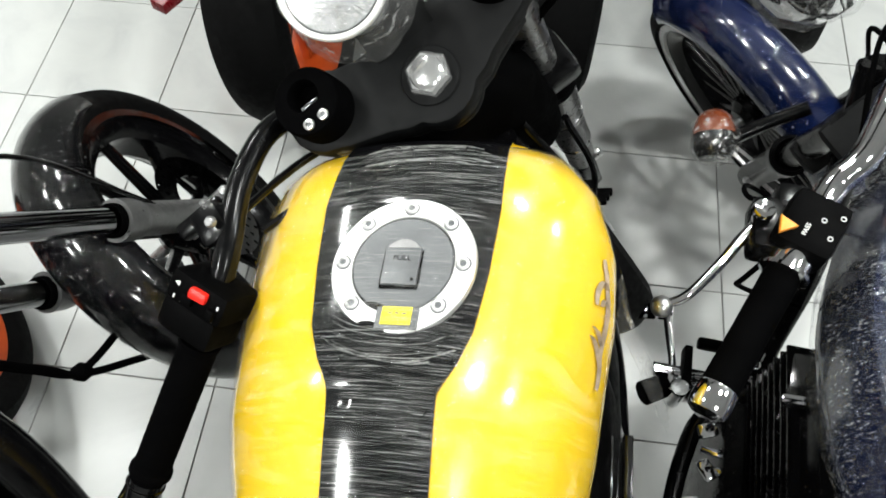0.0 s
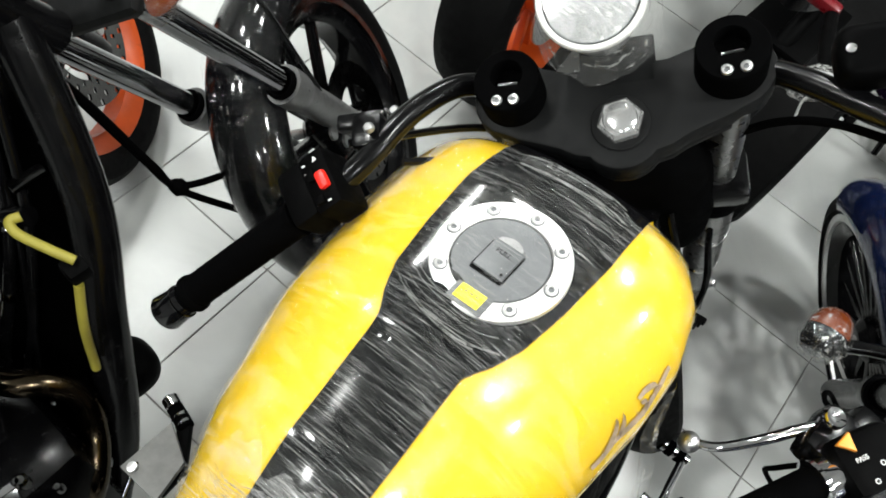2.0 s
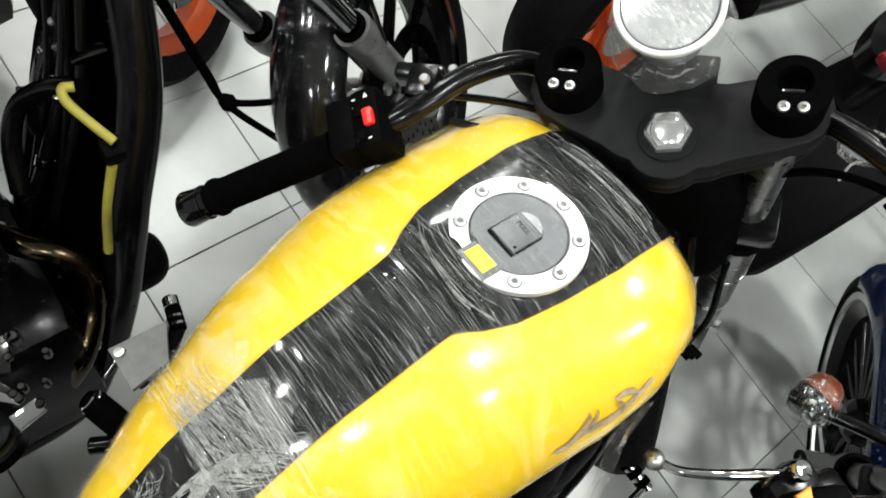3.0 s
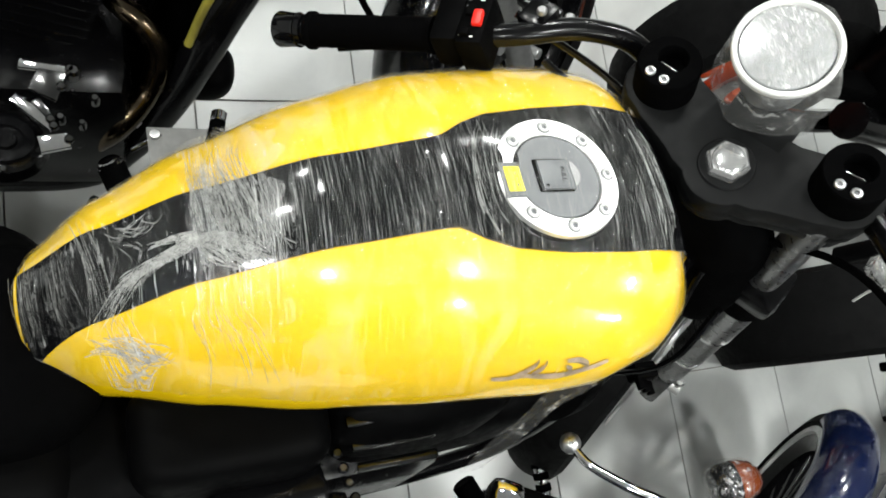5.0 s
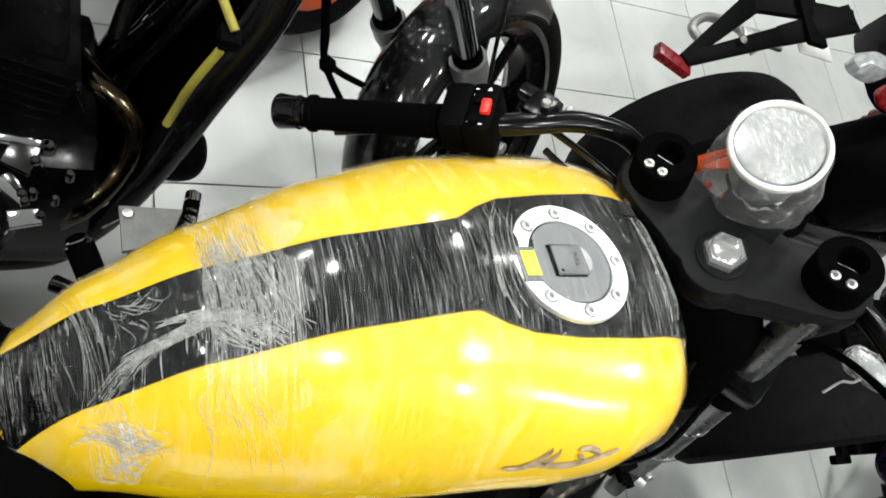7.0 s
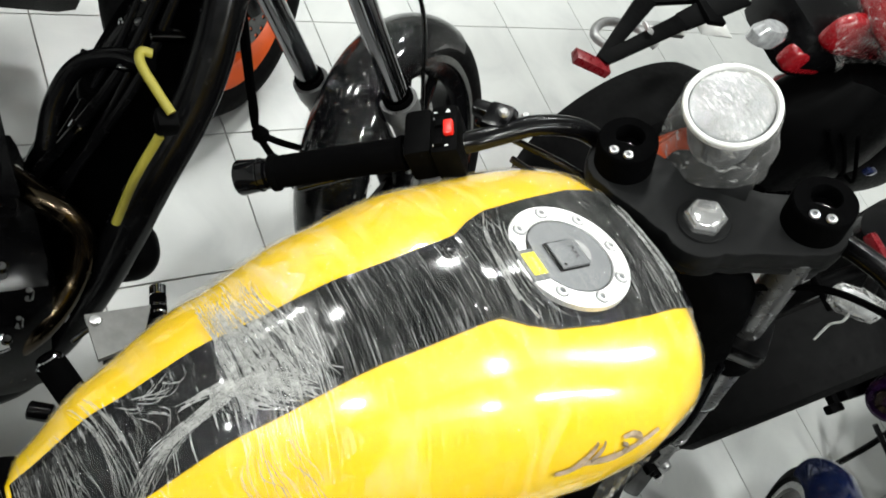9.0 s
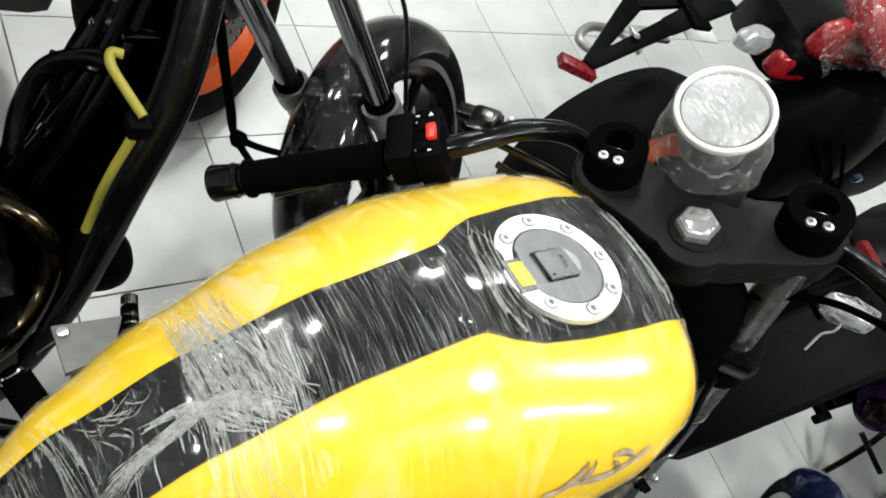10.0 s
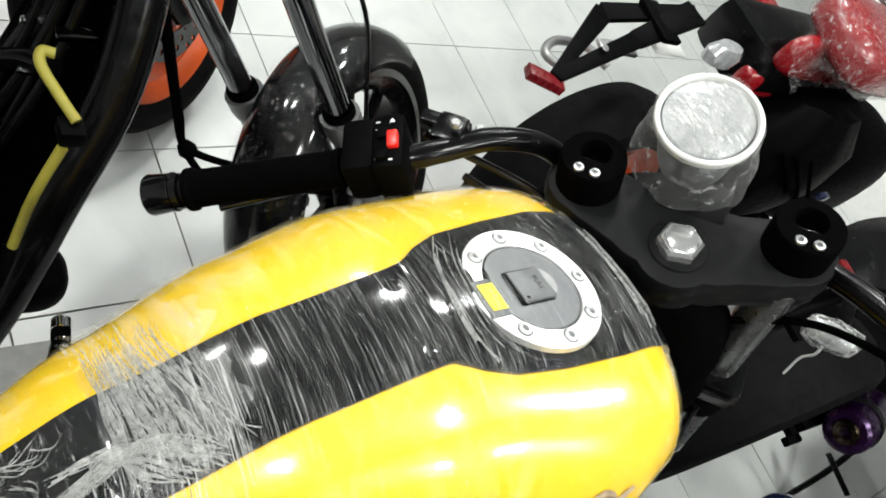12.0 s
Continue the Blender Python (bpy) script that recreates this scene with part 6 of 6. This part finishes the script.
part("clutch_lever", tube(lv, 0.0065, 14, 8, (0.0070, 0.0046)), CHROME, blue, "polished chrome clutch lever")
part("lever_ball", lathe([(0, 0.0115), (0.006, 0.0098), (0.0105, 0.0045), (0.0115, 0), (0.0105, -0.0045), (0.006, -0.0098), (0, -0.0115)], 24, Matrix.Translation((0.2355, 0.097, 0.832))), STEEL, blue)
part("handlebar", tube(W(G0 - gd * 0.0, G0 - gd * 0.10, (0.395, 0.245, 0.94), (0.420, 0.320, 0.97), (0.47, 0.38, 0.965), (0.55, 0.40, 0.96)), 0.0145, 18, 8), CHROME, blue, "fat chrome handlebar")
for k, pts in enumerate((W((0.355, 0.215, 0.88), (0.33, 0.27, 0.80), (0.36, 0.36, 0.70), (0.45, 0.38, 0.62)), W((0.37, 0.20, 0.87), (0.335, 0.18, 0.78), (0.36, 0.22, 0.68), (0.46, 0.25, 0.60)), W((0.40, 0.24, 0.90), (0.42, 0.40, 0.92), (0.47, 0.50, 0.86), (0.50, 0.45, 0.75)), W((0.44, 0.30, 0.93), (0.48, 0.52, 0.93), (0.54, 0.56, 0.80)), W((0.47, 0.33, 0.93), (0.45, 0.50, 0.86), (0.52, 0.62, 0.70)))):
    part("control_cable", tube(pts, 0.0032, 10, 8), RUBBER, blue)
part("dash_box", box(0.11, 0.10, 0.04, (0.545, 0.50, 0.90), 0.012), WHITE, blue)
# tank, frame and body
tkm = Matrix.Translation((0.556, 0.09, 0.83)) @ pose(0, 0, 0, 3, -13, 4)
tk = part("fuel_tank", lathe([(0, 0.115), (0.06, 0.108), (0.12, 0.075), (0.152, 0.0), (0.148, -0.07), (0.10, -0.12), (0, -0.13)], 48, tkm @ Matrix.Diagonal((1, 1.75, 1, 1))), BLUE, blue, "dark blue fuel tank")
film_over(blue, tk, 0.010, 21.0, mat=WRAPFILM)
part("seat_base", box(0.26, 0.55, 0.11, (0.60, -0.48, 0.76), 0.04), RUBBER, blue)
hd = fb @ Vector((0, -0.06, 0.62))
part("frame_tube", tube(W(hd, (0.50, 0.36, 0.55), (0.48, 0.26, 0.40), (0.46, 0.12, 0.28), (0.45, -0.10, 0.20), (0.46, -0.5, 0.18)), 0.020, 14, 8), BLACKPAINT, blue, "black frame down tube")
part("frame_tube", tube(W(hd, (0.60, 0.40, 0.55), (0.62, 0.26, 0.40), (0.62, 0.0, 0.20), (0.62, -0.5, 0.18)), 0.022, 14, 8), BLACKPAINT, blue)
part("side_panel", prism([(-0.20, -0.06), (0.10, -0.10), (0.20, -0.02), (0.16, 0.10), (-0.10, 0.12), (-0.22, 0.06)], -0.012, 0.012, 0.006, axes(Vector((0.52, 0.16, 0.62)), unit(0.05, 1, 0.1), unit(-0.2, -0.1, 1), unit(1, 0, 0.2))), PLASTIC, blue)
be = part("engine_block", join(box(0.30, 0.42, 0.26, (0.55, -0.02, 0.34), 0.05), box(0.22, 0.20, 0.26, (0.56, 0.06, 0.54), 0.03)), BLACKPAINT, blue, "black engine with chrome cover")
for k in range(8):
    part("cylinder_fin", box(0.25, 0.24, 0.006, (0.56, 0.06, 0.47 + 0.022 * k), 0.002), BLACKPAINT, be)
ccm = Matrix.Translation((0.405, -0.06, 0.33)) @ pose(0, 0, 0, 0, -78, 0)
part("crank_cover", lathe([(0, 0.045), (0.05, 0.042), (0.085, 0.03), (0.10, 0.01), (0.104, -0.02)], 48, ccm), CHROME, be, "domed chrome crank cover")
for k in range(5):
    part("chrome_fin", box(0.085, 0.014, 0.014, (0.455 + 0.004 * k, 0.06 - 0.040 * k, 0.45 - 0.004 * k), 0.005, None), CHROME, be)
cb = part("coil_cover", box(0.05, 0.075, 0.09, (0, 0, 0), 0.012, axes(Vector((0.47, 0.13, 0.60)), unit(1, -0.1, 0.3), unit(0.1, 1, 0), unit(-0.3, 0, 1))), SMOKED, blue, "polished coil cover")
part("cover_edge", box(0.052, 0.012, 0.10, (0, -0.03, 0), 0.004, axes(Vector((0.466, 0.13, 0.60)), unit(1, -0.1, 0.3), unit(0.1, 1, 0), unit(-0.3, 0, 1))), CHROME, cb)
for q in ((0.46, 0.02, 0.50), (0.47, -0.03, 0.52), (0.455, -0.08, 0.47)):
    part("rocker_bolt", lathe([(0, 0), (0.012, 0), (0.012, 0.008), (0.007, 0.013), (0, 0.013)], 16, Matrix.Translation(q) @ pose(0, 0, 0, 0, -30, 0)), CHROME, be)
part("engine_guard", tube(W((0.44, 0.17, 0.46), (0.385, 0.13, 0.44), (0.366, 0.08, 0.42), (0.360, 0.0, 0.38), (0.375, -0.10, 0.32)), 0.013, 14, 8), BLACKPAINT, blue)
for q, sx, sy, sz, rz in (((0.388, 0.107, 0.450), 0.030, 0.022, 0.02, 20), ((0.408, 0.076, 0.450), 0.055, 0.010, 0.012, -8), ((0.390, 0.050, 0.450), 0.018, 0.030, 0.02, 35), ((0.428, 0.050, 0.450), 0.060, 0.012, 0.012, -5), ((0.461, 0.184, 0.450), 0.022, 0.020, 0.03, 10), ((0.452, 0.218, 0.450), 0.05, 0.010, 0.010, 70)):
    lug = part("chrome_lug", box(sx, sy, sz, (0, 0, 0), min(sx, sy, sz) * 0.3, Matrix.Translation(q) @ pose(0, 0, 0, 12, -18, rz)), CHROME, be, "polished chrome lug")
    part("lug_bolt", lathe([(0, 0), (0.006, 0), (0.006, 0.005), (0.004, 0.007), (0, 0.007)], 12, Matrix.Translation(Vector(q) + Vector((0, 0, sz * 0.5)))), CHROME, lug)
# shift lever, toe peg and footpeg
SHIFT = Matrix.Translation((-0.036, 0.015, 0.0))


def shifted(bm):
    bm.transform(SHIFT)
    return bm


arm = part("shift_arm", shifted(tube(W((0.378, 0.322, 0.335), (0.388, 0.26, 0.335), (0.395, 0.20, 0.34)), 0.0075, 12)), CHROME, blue, "chrome shift arm")
toe = part("toe_peg", shifted(rod((0.386, 0.325, 0.335), (0.316, 0.314, 0.335), 0.0105, seg=20)), CHROME, arm)
for k in range(3):
    part("rubber_ring", shifted(lathe([(0.0105, -0.006), (0.0138, -0.006), (0.0138, 0.006), (0.0105, 0.006)], 24, along(Vector((0.330 + 0.020 * k, 0.3165 + 0.003 * k, 0.335)), (1, 0.16, 0)), True)), RUBBER, toe)
lk = part("shift_linkage", shifted(join(box(0.085, 0.045, 0.035, (0.425, 0.195, 0.335), 0.010), rod((0.36, 0.215, 0.34), (0.45, 0.215, 0.34), 0.012, seg=18), rod((0.40, 0.18, 0.31), (0.40, 0.18, 0.37), 0.016, seg=18))), CHROME, blue, "chrome shift linkage")
for k in range(4):
    part("linkage_ring", shifted(lathe([(0.0165, -0.003), (0.020, -0.003), (0.020, 0.003), (0.0165, 0.003)], 24, along(Vector((0.395 + 0.014 * k, 0.19, 0.345)), (1, 0, 0)), True)), CHROME, lk)
part("linkage_block", shifted(join(box(0.014, 0.085, 0.03, (0.412, 0.215, 0.35), 0.004), box(0.05, 0.018, 0.02, (0.455, 0.275, 0.34), 0.005))), PLASTIC, blue)
pg = part("footpeg", shifted(rod((0.385, 0.19, 0.345), (0.345, 0.165, 0.345), 0.019, 0.020, seg=24)), RUBBER, blue, "black footpeg")
part("rear_tyre", tyre_mesh(0.31, 0.07, 0.22, axes(Vector((0.55, -0.62, 0.305)), unit(0, 1, 0), unit(-0.2, 0, 0.98), unit(0.98, 0, 0.2))), TYRE, blue)

# ---- small things on the floor
board = link("white_board", box(0.9, 0.02, 0.5, (0, 0, 0.25), 0.004), WHITE)
board.matrix_basis = pose(-0.55, 3.05, 0, 0, 0, 12)
tagged(board, "plain white board standing on the floor", "board")

# ---- floor tiles: one glazed piece for each tile
tile_me = None
inner = []
for i in range(-9, 9):
    for j in range(-8, 8):
        inner.append((i, j))
g = 0.0016
for i, j in inner:
    if tile_me is None:
        bm = box(TS - 2 * g, TS - 2 * g, 0.008, (0, 0, -0.004), 0.0009)
        tile_me = bpy.data.meshes.new("tile")
        bm.to_mesh(tile_me)
        bm.free()
        tile_me.materials.append(TILE)
    ob = new("tile", tile_me)
    ob.parent = floor
    ob.location = ((i + 0.5) * TS, (j + 0.5) * TS, 0)
out = bmesh.new()
for i in range(-13, 18):
    for j in range(-14, 16):
        if -9 <= i < 9 and -8 <= j < 8:
            continue
        vs = [out.verts.new(((i + a) * TS + (g if a == 0 else -g), (j + c) * TS + (g if c == 0 else -g), 0)) for a, c in ((0, 0), (1, 0), (1, 1), (0, 1))]
        out.faces.new(vs)
rest = link("far_tiles", out, TILE)
rest.parent = floor
tagged(rest, "more pale floor tiles", kind="stuff")
